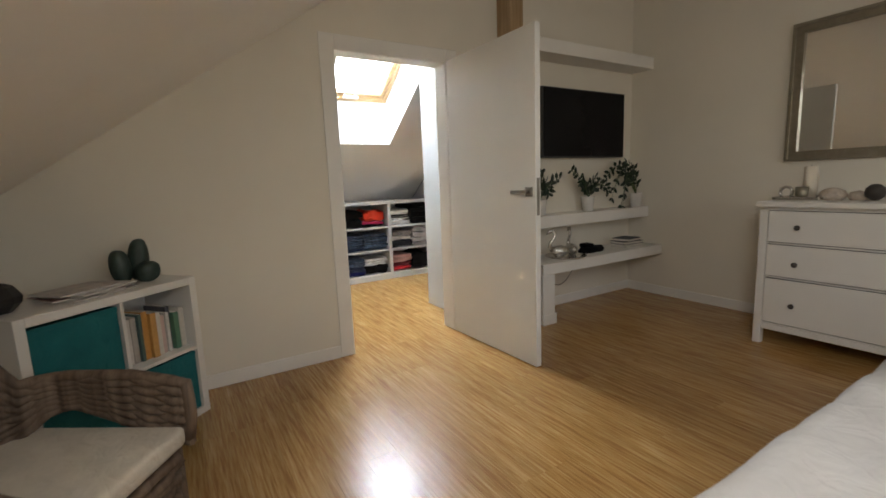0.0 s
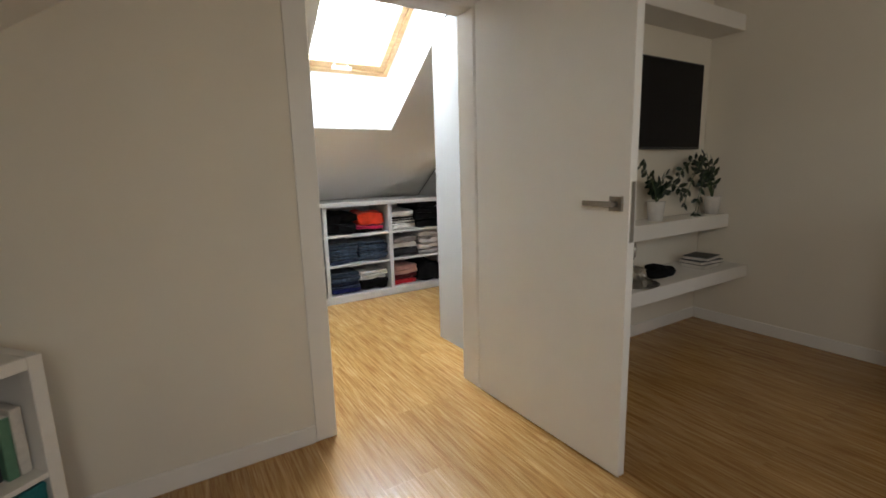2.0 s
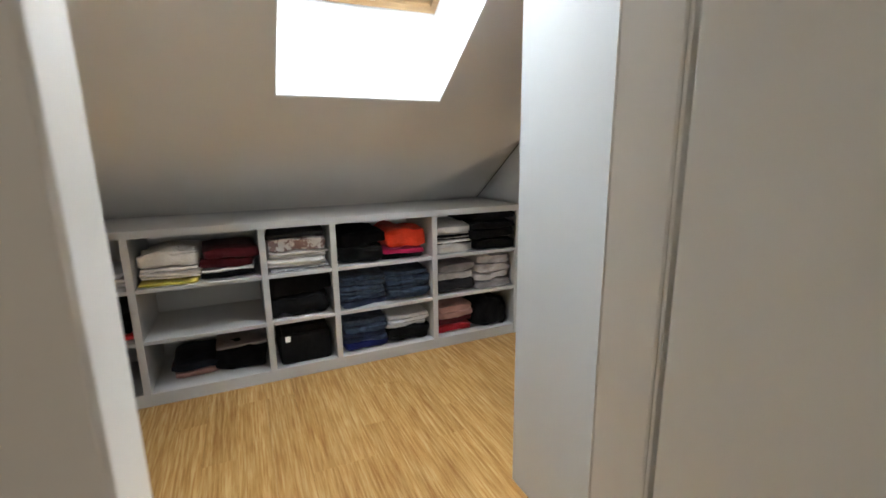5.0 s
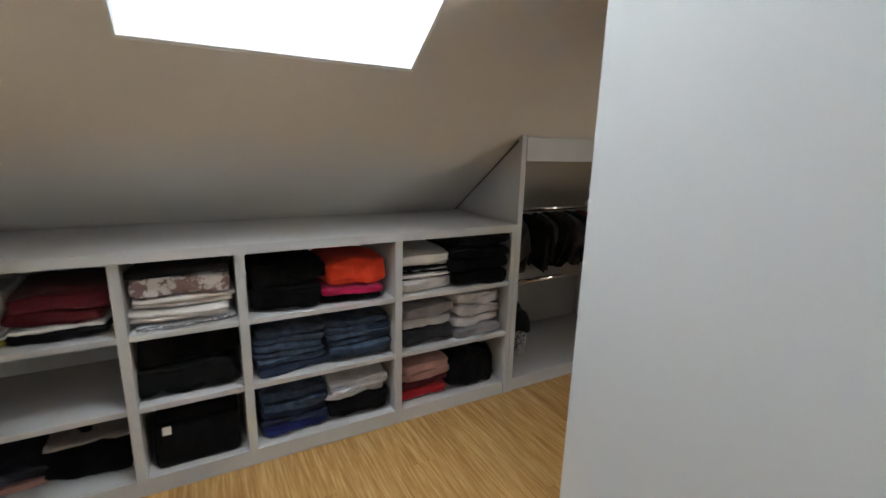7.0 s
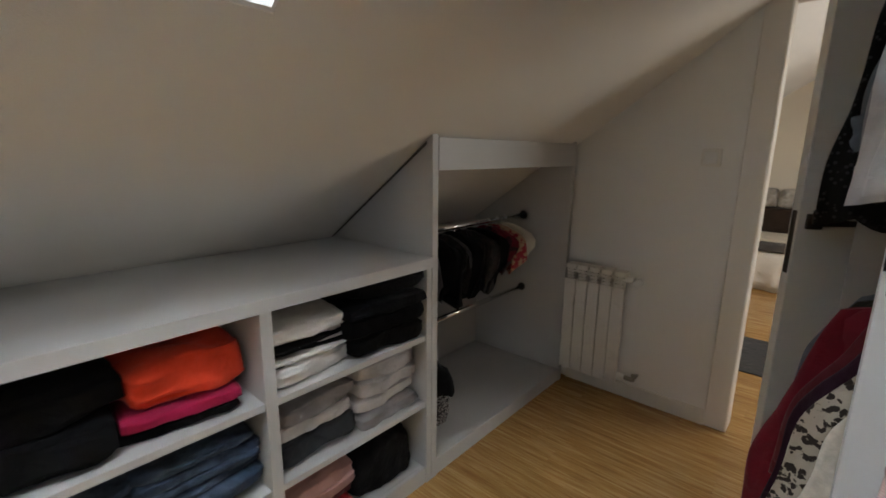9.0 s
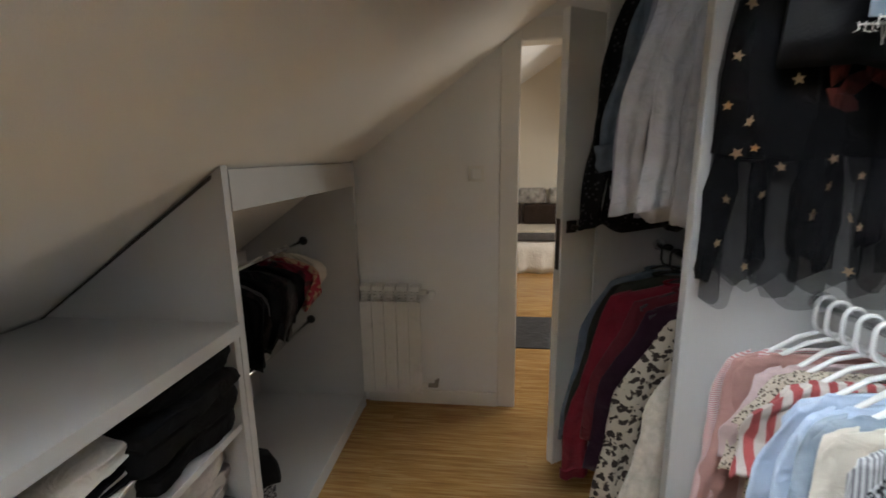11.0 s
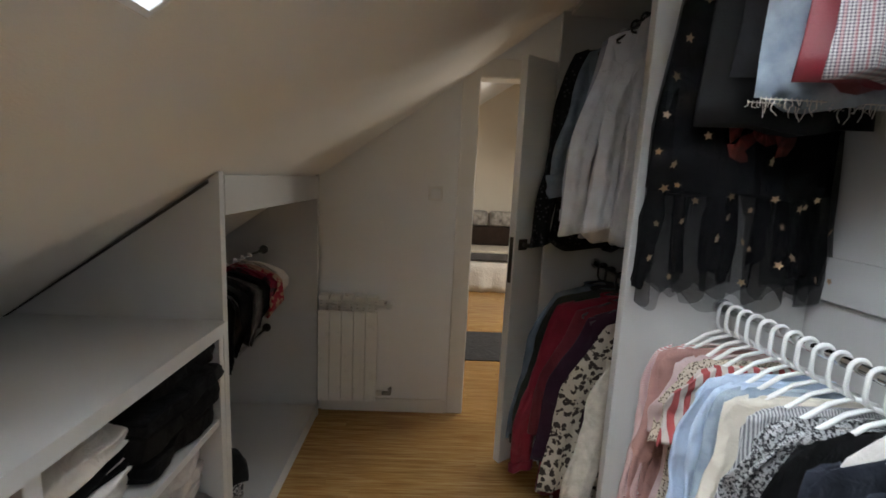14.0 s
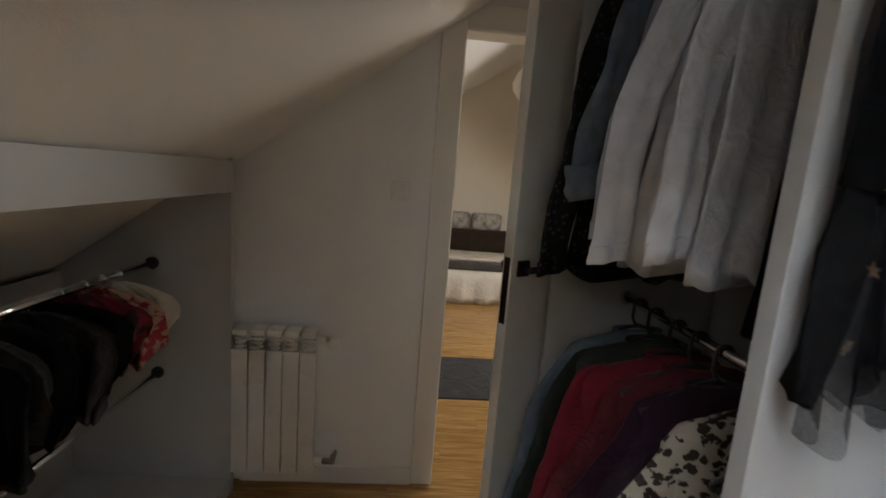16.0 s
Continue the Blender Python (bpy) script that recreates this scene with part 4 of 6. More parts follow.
# shirts on white hangers, from the divider towards the side panel
ROW = [("shirt", "pink and white pinstriped shirt", PINSTRIPE, 0.78, 0.20, 0.5), ("shirt", "dusty pink plain shirt", PINK, 0.80, 0.19, 0.5), ("blouse", "pale pink short-sleeved blouse", PALEPINK, 0.62, 0.185, 0.2),
       ("blouse", "brown spotted blouse", DOTS, 0.66, 0.18, 0.22), ("dress", "red and white striped dress", STRIPE, 0.82, 0.18, 0.2), ("shirt", "sky blue cotton shirt", SKYBLUE, 0.75, 0.19, 0.52),
       ("shirt", "pale blue cotton shirt", SKYBLUE, 0.75, 0.19, 0.52), ("shirt", "faded blue denim shirt", PALEDENIM, 0.72, 0.18, 0.5), ("cardigan", "cream knitted cardigan", OFFWHITE, 0.72, 0.19, 0.52),
       ("shirt", "grey finely striped shirt", GREYSTRIPE, 0.75, 0.185, 0.5), ("blouse", "black and white leaf print blouse", PRINT, 0.72, 0.19, 0.3), ("blouse", "black and white leaf print dress", PRINT, 0.85, 0.19, 0.3),
       ("shirt", "black shirt with a white yoke", BLACK, 0.72, 0.19, 0.5), ("shirt", "plain white blouse", WHITE, 0.55, 0.13, 0.0), ("jacket", "ink blue cotton jacket", INK, 0.75, 0.20, 0.54), ("jacket", "ink blue quilted jacket", INK, 0.78, 0.205, 0.54), ("jacket", "dark blue parka", INK, 0.8, 0.205, 0.54)]
xs = [1.838 - i * (1.838 - 1.195) / (len(ROW) - 1) for i in range(len(ROW))]
for i, (x, (name, label, mat, ln, half, sl)) in enumerate(zip(xs, ROW)):
    swing = random.Random(i).uniform(-6, 6)
    hanger_thing(x, RODS["shirts"][2], RODS["shirts"][3], WHITEPLASTIC, "white tubular plastic hanger on the rod", half - (0.030 if i < 12 else 0.040), swing)
    top_garment(name, label + " on a white hanger", x, RODS["shirts"], mat, ln, 100 + i, half, sl, 0.0115, collar=False, out=0.055, radius=0.044, neck=(0.118 if i < 12 else 0.085) if half > 0.15 else 0.06, flare=1.18, swing=swing)
# jackets and shirts on the upper rod of the second bay
JK = [("jacket", "black lacy knitted jacket hanging from the rod", BLACKLACE, 0.88, 0.258, 0.82, 2.59), ("shirt", "steel blue denim shirt with rolled sleeves", STEELBLUE, 0.78, 0.205, 0.60, 2.50),
      ("blouse", "lilac grey blouse hanging from the rod", LILAC, 0.80, 0.20, 0.68, 2.405), ("blouse", "white satin blouse hanging from the rod", ICE, 0.80, 0.205, 0.74, 2.32), ("blouse", "pale satin blouse hanging from the rod", ICE, 0.80, 0.175, 0.70, 2.20),
      ("top", "black knitted top hanging from the rod", BLACK, 0.86, 0.13, 0, 2.04), ("top", "black satin top hanging from the rod", BLACK, 0.7, 0.12, 0, 1.97)]
for i, (name, label, mat, ln, half, sl, x) in enumerate(JK):
    hanger_thing(x, RODS["jackets"][2], RODS["jackets"][3], BLACKPLASTIC, "black plastic hanger on the upper rod", 0.19)
    top_garment(name, label, x, RODS["jackets"], mat, ln, 200 + i, half, sl, 0.026, collar=i != 0, group="tops on the upper rod", out=0.11, radius=0.055, roll=0.10 if "rolled" in label else 0.0, swing=(4, -9, 7, -5, 9, -3, 5)[i])
CO = [("jacket", "blue denim jacket hanging from the lower rod", STEELBLUE, 0.76, 0.22, 0.72, 2.62), ("coat", "dark green wool coat on the lower rod", DARKGREEN, 0.88, 0.22, 0.7, 2.53), ("coat", "crimson wool coat hanging from the lower rod", CRIMSON, 0.92, 0.25, 0.76, 2.42),
      ("coat", "dark red wool coat on the lower rod", DARKRED, 0.92, 0.19, 0.55, 2.33), ("coat", "plum wool coat on the lower rod", PLUM, 0.93, 0.19, 0.6, 2.24), ("coat", "cream leopard plush coat on the lower rod", LEOPARD, 0.93, 0.19, 0.64, 2.12),
      ("cardigan", "cream cable-knit cardigan on the lower rod", CABLE, 0.92, 0.15, 0.60, 1.99)]
for i, (name, label, mat, ln, half, sl, x) in enumerate(CO):
    hanger_thing(x, RODS["coats"][2], RODS["coats"][3], BLACKPLASTIC, "black plastic hanger on the lower rod", 0.19)
    top_garment(name, label, x, RODS["coats"], mat, ln, 300 + i, half, sl, 0.034, collar=i < 5, group="coats on the lower rod", out=0.15, radius=0.065)

# skirts and the star dress on the upper rod of the first bay
ZT = RODS["skirts"][3] - 0.05
SK = [("skirt", "black leather skirt hanging from the rod", LEATHER, 1.585, 0.40, 0.845, 1.745), ("skirt", "black denim skirt hanging from the rod", CHARCOAL, 1.695, 0.47, 0.80, 1.69), ("skirt", "washed blue denim skirt with a frayed hem", PALEDENIM, 1.622, 0.46, 0.80, 1.615),
      ("skirt", "dark red leather skirt hanging from the rod", REDLEATHER, 1.652, 0.49, 0.765, 1.545), ("skirt", "grey and red plaid skirt hanging from the rod", PLAID, 1.652, 0.49, 0.775, 1.475), ("skirt", "tan leather skirt with a seamed hem", TANLEATHER, 1.652, 0.52, 0.72, 1.395), ("skirt", "black and white houndstooth knit skirt", HOUND, 1.60, 0.48, 0.745, 1.28)]
for i, (name, label, mat, zb, y0, y1, x) in enumerate(SK):
    skirt = skirt_garment(name, label, x, mat, ZT, zb, y0, y1, 400 + i, 0.022, 1.05, 3.6, 0.003 if mat is TANLEATHER else 0.0095)
    if mat is TANLEATHER:
        w_, t_ = (y1 - y0) / 2 * 0.965, 0.0285
        seam = [(math.copysign(max(0.0, 1 - abs(math.cos(a)) ** 2.4) ** 0.8, math.sin(a)) * t_, math.cos(a) * w_, 0.62 * (zb - ZT)) for a in [2 * math.pi * k / 40 for k in range(41)]]
        part("seam", bm_tube(seam, 0.004, 6, caps=False), mat, skirt)
    if mat is PALEDENIM:
        part("pocket", bm_prism([(0.02, -0.12), (0.11, -0.12), (0.11, -0.215), (0.065, -0.235), (0.02, -0.215)], "x", -0.030, -0.019), mat, skirt, "stitched back pocket")
    h = thing("trouser_hanger", "metal clip hanger holding a skirt", "hanger", (x, RODS["skirts"][2], RODS["skirts"][3]), 0, "hangers on the rods")
    part("hook", bm_tube([(0, 0.019 * math.cos(a), 0.019 * math.sin(a) - 0.004) for a in [radians(d) for d in range(200, -1, -25)]] + [(0, 0.019, -0.02), (0, 0, -0.034)], 0.003, 6), CHROME, h)
    part("bar", bm_tube([(0, -0.15, -0.037), (0, 0.15, -0.037)], 0.004, 6), CHROME, h)
# frayed hem of the denim skirt
sk3 = [o for o in scene.objects if o.get("label") == "washed blue denim skirt with a frayed hem"][0]
rnd = random.Random(8)
for s in (-1, 1):
    fr = bmesh.new()
    x = 1.615 + s * 0.02
    bm_tube([(x, 0.475 + 0.32 * i / 8, 1.628) for i in range(9)], 0.0016, 4, into=fr)
    for i in range(30):
        y = 0.475 + 0.32 * i / 29
        l = rnd.uniform(0.004, 0.012) if rnd.random() < 0.75 else rnd.uniform(0.015, 0.035)
        bm_tube([(x, y, 1.632), (x + rnd.uniform(-.006, .006), y + rnd.uniform(-.006, .006), 1.624 - l * 0.5), (x + rnd.uniform(-.008, .008), y + rnd.uniform(-.008, .008), 1.624 - l)], 0.0011, 4, into=fr)
    ob = part("frayed_hem", fr, WHITE, sk3, "pale loose threads")
    ob.matrix_parent_inverse = Matrix.Translation(sk3.location).inverted()

# sheer star dress
dress = thing("tulle_dress", "black tulle dress with gold stars over a floral black slip", "clothes", (1.825, 0.65, ZT), 0, "skirts on the upper rod")
L = ZT - 1.14
part("slip", drape([(0.0, 0.10, 0.012, 0), (-0.1, 0.20, 0.018, 0), (-0.45, 0.245, 0.022, 0.005), (-0.67, 0.262, 0.024, 0.0)], 501, fold=0.010, waves=5), BLACK, dress, "black opaque slip")
part("overskirt", drape([(0.0, 0.12, 0.016, 0.01), (-0.12, 0.20, 0.030, 0.01), (-0.5, 0.255, 0.036, 0.0), (-L + 0.02, 0.275, 0.038, -0.005)], 502, ring=110, fold=0.014, waves=11, rows_extra=5, hem=0.022, closed=False), TULLE, dress, "sheer gathered overskirt")
part("overskirt", drape([(-0.35, 0.20, 0.034, 0.03), (-0.6, 0.25, 0.040, 0.01), (-L - 0.01, 0.265, 0.042, 0.0)], 503, ring=110, fold=0.016, waves=9, rows_extra=5, hem=0.026, closed=False), TULLE, dress, "sheer gathered overskirt")
rnd = random.Random(33)
for i, (y, hw) in enumerate(((-0.215, 0.034), (-0.125, 0.016), (-0.075, 0.024), (0.015, 0.014), (0.06, 0.030), (0.165, 0.018), (0.225, 0.034))):
    z0, z1, drift = -0.58 - 0.10 * rnd.random(), -L + rnd.uniform(0.0, 0.10), rnd.uniform(-0.02, 0.03)
    part("pleat", drape([(z0, hw * 0.35, 0.008, y), (z0 * 0.6 + z1 * 0.4, hw * rnd.uniform(0.8, 1.2), 0.012, y + drift * 0.4), (z1, hw * rnd.uniform(0.3, 0.9), 0.011, y + drift)], 520 + i, ring=16, fold=0.008, waves=4), BLACK, dress, "dense black tulle pleat")
def star_bm(r):
    bm = bmesh.new()
    pts = [((r if k % 2 == 0 else r * 0.45) * math.sin(math.pi * k / 5), (r if k % 2 == 0 else r * 0.45) * math.cos(math.pi * k / 5)) for k in range(10)]
    return bm_prism(pts, "x", -0.001, 0.001, bm)
star_mesh = mesh_of("star", star_bm(0.016), GOLD)
rnd = random.Random(21)
for i in range(30):
    o = new("star", star_mesh)
    o.parent = dress
    f = rnd.random() ** 0.45
    u = rnd.uniform(-0.97, 0.97)
    o.matrix_basis = pose(-0.052 - 0.012 * rnd.random(), u * (0.18 + 0.08 * f), -0.15 - f * (L - 0.2), rnd.uniform(0, 72), rnd.uniform(-25, 25), rnd.uniform(-35, 35)) @ Matrix.Scale(rnd.uniform(0.58, 0.85), 4)
for i in range(9):
    o = new("star", star_mesh)
    o.parent = dress
    f = (i + 0.5) / 9
    o.matrix_basis = pose(-0.040 - 0.008 * rnd.random(), 0.13 + 0.115 * min(1, f * 2.2) + rnd.uniform(-0.02, 0.015), -0.06 - f * (L - 0.12), rnd.uniform(0, 72), rnd.uniform(-20, 20), rnd.uniform(-25, 25)) @ Matrix.Scale(rnd.uniform(0.6, 0.85), 4)
for i, (y, z, a) in enumerate(((0.06, -0.50, 20), (0.03, -0.53, 60), (0.0, -0.50, -30), (-0.03, -0.52, 80), (-0.06, -0.50, 10), (0.05, -0.56, 120), (-0.075, -0.54, 45))):
    pet = bmesh.new()
    bm_prism([(0, -0.04), (0.02, -0.01), (0.012, 0.03), (0, 0.042), (-0.014, 0.025), (-0.02, -0.012)], "x", -0.001, 0.001, pet)
    o = part("printed_flower", pet, RUST, dress, "orange-red printed flower petals")
    o.matrix_basis = pose(-0.040, y, z, a, 0, 10)

# ---- small clothes over the bay's rods ----
SM = [("top", "black satin top hung over the rod", BLACK, 2.05), ("scarf", "black floral scarf hung over the rod", FLORAL, 2.15), ("top", "black jersey top hung over the rod", BLACK, 2.25), ("top", "dark patterned top hung over the rod", FLORAL, 2.35), ("scarf", "black scarf hung over the rod", BLACK, 2.44), ("scarf", "dark floral scarf hung over the rod", FLORAL, 2.53),
      ("scarf", "black satin scarf hung over the rod", BLACK, 2.62), ("scarf", "deep red floral scarf hung over the rod", FLORALRED, 2.72), ("scarf", "red and gold floral scarf over the rod", FLORALPALE, 2.80), ("scarf", "cream satin scarf hung over the rod", OFFWHITE, 2.88)]
for i, (name, label, mat, x) in enumerate(SM):
    g = thing(name, label, "clothes", (x, 2.40, 0.992 - 0.03), random.Random(i).uniform(-14, 14), "small clothes in the bay")
    ln = (0.25 if i < 7 else 0.17) + 0.04 * random.Random(i + 40).random()
    part("cloth", drape([(0.002, 0.045, 0.010, 0.0), (-0.012, 0.09, 0.016, -0.01), (-0.040, 0.150, 0.024, -0.02), (-0.070, 0.168, 0.030, -0.025), (-ln * 0.6, 0.160, 0.042, -0.03), (-ln, 0.10 + 0.03 * (i % 3), 0.036, -0.03)], 600 + i, ring=72, fold=0.028, waves=8 + 2 * (i % 3), hem=0.045), mat, g)
    part("clip", bm_tube([(0, 0.013 * math.cos(a), 0.03 + 0.0135 * math.sin(a) - 0.0005) for a in [radians(d) for d in range(200, -21, -20)]] + [(0, 0.012, 0.012), (0, 0, -0.004)], 0.003, 6), CHROME, g)
g = thing("handbag", "black and white handbag hanging by its straps from the lower rod", "bag", (2.05, 2.39, 0.541), 0)
part("strap", bm_tube([(0, 0.016, -0.03), (0, 0.010, 0.012), (0, -0.004, 0.0175), (0, -0.02, 0.0), (0.0, -0.10, -0.03), (0.015, -0.20, -0.06), (0.02, -0.25, -0.12)], 0.009, 8), LEATHER, g)
part("strap", bm_tube([(0.02, 0.016, -0.03), (0.02, 0.010, 0.012), (0.02, -0.004, 0.0175), (0.02, -0.02, 0.0), (0.05, -0.08, -0.07), (0.07, -0.14, -0.12), (0.06, -0.20, -0.15)], 0.009, 8), LEATHER, g)
part("body", drape([(-0.10, 0.05, 0.03, -0.23), (-0.14, 0.07, 0.045, -0.225), (-0.28, 0.08, 0.05, -0.21), (-0.34, 0.06, 0.04, -0.21)], 77, fold=0.004), PRINT, g)
part("flap", drape([(-0.09, 0.06, 0.04, -0.225), (-0.13, 0.078, 0.055, -0.225), (-0.19, 0.080, 0.058, -0.225)], 78, fold=0.004), BLACK, g)

# ---- radiator, valves and switch on the end wall ----
rad = thing("radiator", "white aluminium sectional radiator on the end wall", "radiator", (3.10, 1.929, 0.115))
SECT = 0.0685
for i in range(5):
    y = (2 - i) * SECT
    s = part("section", bm_box(-0.034, y - SECT / 2 + 0.002, 0.0, -0.020, y + SECT / 2 - 0.002, 0.545, 0.003, 2), ENAMEL, rad)
    b = bm_box(-0.02, y - 0.012, 0.01, 0.045, y + 0.012, 0.615, 0.003)
    bm_box(-0.034, y - SECT / 2 + 0.004, 0.605, 0.045, y + SECT / 2 - 0.004, 0.630, 0.006, 2, into=b)
    for k in range(3):
        bm_box(-0.030, y - SECT / 2 + 0.010, 0.556 + k * 0.018, -0.010, y + SECT / 2 - 0.010, 0.561 + k * 0.018, into=b)
    part("fin", b, ENAMEL, s)
for z in (0.035, 0.59):
    part("manifold", bm_tube([(0.01, -0.20, z), (0.01, 0.168, z)], 0.017, 12), ENAMEL, rad)
v = part("valve", bm_tube([(0.01, -0.20, 0.59), (0.01, -0.245, 0.59)], 0.012, 10), CHROME, rad, "chrome valve")
part("thermostat_head", bm_tube([(0.012, -0.235, 0.59), (-0.004, -0.235, 0.59), (-0.006, -0.235, 0.59), (-0.055, -0.235, 0.59), (-0.06, -0.235, 0.59)], [0.012, 0.014, 0.021, 0.019, 0.012], 16), WHITEPLASTIC, v, "white thermostat head")
v = part("valve", bm_tube([(0.01, -0.20, 0.035), (0.01, -0.25, 0.035)], 0.013, 10), STEEL, rad, "steel return valve")
part("pipe", bm_tube([(0.01, -0.245, 0.035), (0.045, -0.245, 0.035), (0.078, -0.245, 0.035)], 0.009, 10), STEEL, v)
part("cap", bm_tube([(0.01, -0.245, 0.03), (0.01, -0.245, 0.065)], 0.011, 10), STEEL, v)
for y in (-0.12, 0.12):
    part("bracket", bm_box(0.04, y - 0.012, 0.56, 0.079, y + 0.012, 0.60), ENAMEL, rad)
sw = thing("light_switch", "white plastic light switch on the end wall", "switch", (WX, 1.462, 1.341))
part("plate", bm_box(-0.013, -0.041, -0.041, -0.0005, 0.041, 0.041, 0.003, 2), ENAMEL, sw)
part("rocker", bm_box(-0.020, -0.027, -0.027, -0.013, 0.027, 0.027, 0.002), WHITEPLASTIC, sw)

# ---- bedroom ----
TEAL = cloth("teal_felt", (0.016, 0.135, 0.145), vary=0.12, weave=600)
BOOKCASE = plain("white_foil_board", (0.74, 0.71, 0.66), 0.4, vary=0.02, scale=3, relief=0.05)
PAPER = plain("pale_paper", (0.62, 0.58, 0.52), 0.8, vary=0.12, scale=30, relief=0.1)
CACTUS = plain("dark_green_ceramic", (0.035, 0.055, 0.045), 0.45, vary=0.3, scale=30, relief=0.2)
WICKER = wood("grey_brown_wicker", (0.07, 0.045, 0.03), (0.20, 0.14, 0.095), "z", 0.7)
CUSHION = cloth("cream_cushion", (0.60, 0.54, 0.45), vary=0.1)
CHAMPAGNE = plain("champagne_silver_frame", (0.30, 0.27, 0.21), 0.35, 0.7, vary=0.15, scale=14, relief=0.15)
SCREEN = plain("dark_screen", (0.006, 0.006, 0.007), 0.22, vary=0.05, relief=0, spec=0.12)
CERAMIC = plain("white_ceramic", (0.75, 0.72, 0.68), 0.25, vary=0.03, relief=0.02)
LEAF = plain("dark_glossy_leaf", (0.010, 0.022, 0.011), 0.35, vary=0.35, scale=25, relief=0.15)
STEM = plain("green_stem", (0.07, 0.10, 0.04), 0.5, vary=0.2, scale=20)
SOIL = plain("potting_soil", (0.05, 0.035, 0.025), 0.95, vary=0.3, scale=60, relief=0.6)
SILVER = plain("silvered_ceramic", (0.62, 0.60, 0.56), 0.22, 0.9, vary=0.1, relief=0.05)
WAX = plain("ivory_wax", (0.70, 0.63, 0.52), 0.5, vary=0.05, relief=0.05)
SHELL = plain("beige_shell", (0.50, 0.42, 0.34), 0.6, vary=0.2, scale=40, relief=0.3)
KNOB = plain("dark_knob", (0.05, 0.042, 0.036), 0.4, 0.3, vary=0.1)
DUVET = cloth("white_duvet", (0.60, 0.58, 0.56), vary=0.06, weave=500)
PLASTER = plain("white_plaster", (0.76, 0.73, 0.68), 0.6, vary=0.03, scale=3, relief=0.15, fine=200)
m, nt, b = shader("mirror_glass", 0.02, 1.0)
b.inputs["Base Color"].default_value = (0.86, 0.87, 0.86, 1)
MIRROR = m

# wooden post by the door wall
structure("trim_post", bm_box(1.318, -0.17, 0.0, 1.445, -0.002, 2.92, 0.012, 2), TIMBER, "rough timber roof post standing against the wall", "post")

# bookcase standing askew in the corner
bc = thing("bookcase", "white four-compartment bookcase standing askew by the wall", "bookcase", (-1.518, -0.771, 0), 39.8)
W, D, H, T, S = 0.772, 0.335, 0.735, 0.037, 0.016
part("side_panel", bm_box(0, 0, 0, T, D, H, 0.002), BOOKCASE, bc)
part("side_panel", bm_box(W - T, 0, 0, W, D, H, 0.002), BOOKCASE, bc)
part("top_board", bm_box(T + 0.0005, 0, H - T, W - T - 0.0005, D, H, 0.002), BOOKCASE, bc)
part("bottom_board", bm_box(T + 0.0005, 0, 0.0, W - T - 0.0005, D, T, 0.002), BOOKCASE, bc)
part("divider", bm_box(W / 2 - S / 2, 0.001, T + 0.0005, W / 2 + S / 2, D - 0.002, H - T - 0.0005), BOOKCASE, bc)
for x0, x1 in ((T + 0.0005, W / 2 - S / 2 - 0.0005), (W / 2 + S / 2 + 0.0005, W - T - 0.0005)):
    part("shelf", bm_box(x0, 0.001, H / 2 - S / 2, x1, D - 0.002, H / 2 + S / 2), BOOKCASE, bc)
part("back_panel", bm_box(T, D - 0.006, T, W - T, D - 0.002, H - T), BOOKCASE, bc)
def on_case(x, y, z):
    return bc.matrix_world @ Vector((x, y, z))
for cx, cz in ((0.0, 1), (0.0, 0), (1.0, 0)):
    x0 = T + 0.006 if cx == 0 else W / 2 + S / 2 + 0.006
    x1 = W / 2 - S / 2 - 0.006 if cx == 0 else W - T - 0.006
    z0 = T + 0.001 if cz == 0 else H / 2 + S / 2 + 0.001
    hh = H / 2 - S / 2 - T - 0.014
    p = on_case((x0 + x1) / 2, 0.012, z0)
    bin_ = thing("fabric_bin", "teal felt storage bin pushed into the bookcase", "storage bin", p, 39.8, "teal bins")
    w2 = (x1 - x0) / 2
    for piece, q in (("front_panel", (-w2, 0.0, 0, w2, 0.008, hh)), ("back_panel", (-w2, 0.285, 0, w2, 0.293, hh)), ("side_panel", (-w2, 0.0085, 0, -w2 + 0.008, 0.2845, hh)), ("side_panel", (w2 - 0.008, 0.0085, 0, w2, 0.2845, hh)), ("base", (-w2 + 0.0085, 0.0085, 0, w2 - 0.0085, 0.2845, 0.008))):
        part(piece, bm_box(*q, 0.002), TEAL, bin_)
    part("hem", bm_box(-w2, -0.003, hh - 0.02, w2, -0.0005, hh, 0.001), TEAL, bin_)
BOOKS = [((0.12, 0.035, 0.03), .21), ((0.60, 0.55, 0.50), .215), ((0.42, 0.38, 0.34), .22), ((0.07, 0.12, 0.11), .23), ((0.50, 0.25, 0.06), .235), ((0.52, 0.28, 0.08), .22), ((0.62, 0.58, 0.52), .215), ((0.55, 0.40, 0.36), .19), ((0.62, 0.60, 0.55), .2), ((0.06, 0.06, 0.07), .225), ((0.10, 0.22, 0.14), .19), ((0.60, 0.56, 0.50), .205), ((0.35, 0.33, 0.32), .235), ((0.50, 0.42, 0.30), .2), ((0.10, 0.08, 0.08), .22)]
x = W / 2 + S / 2 + 0.012
rnd = random.Random(5)
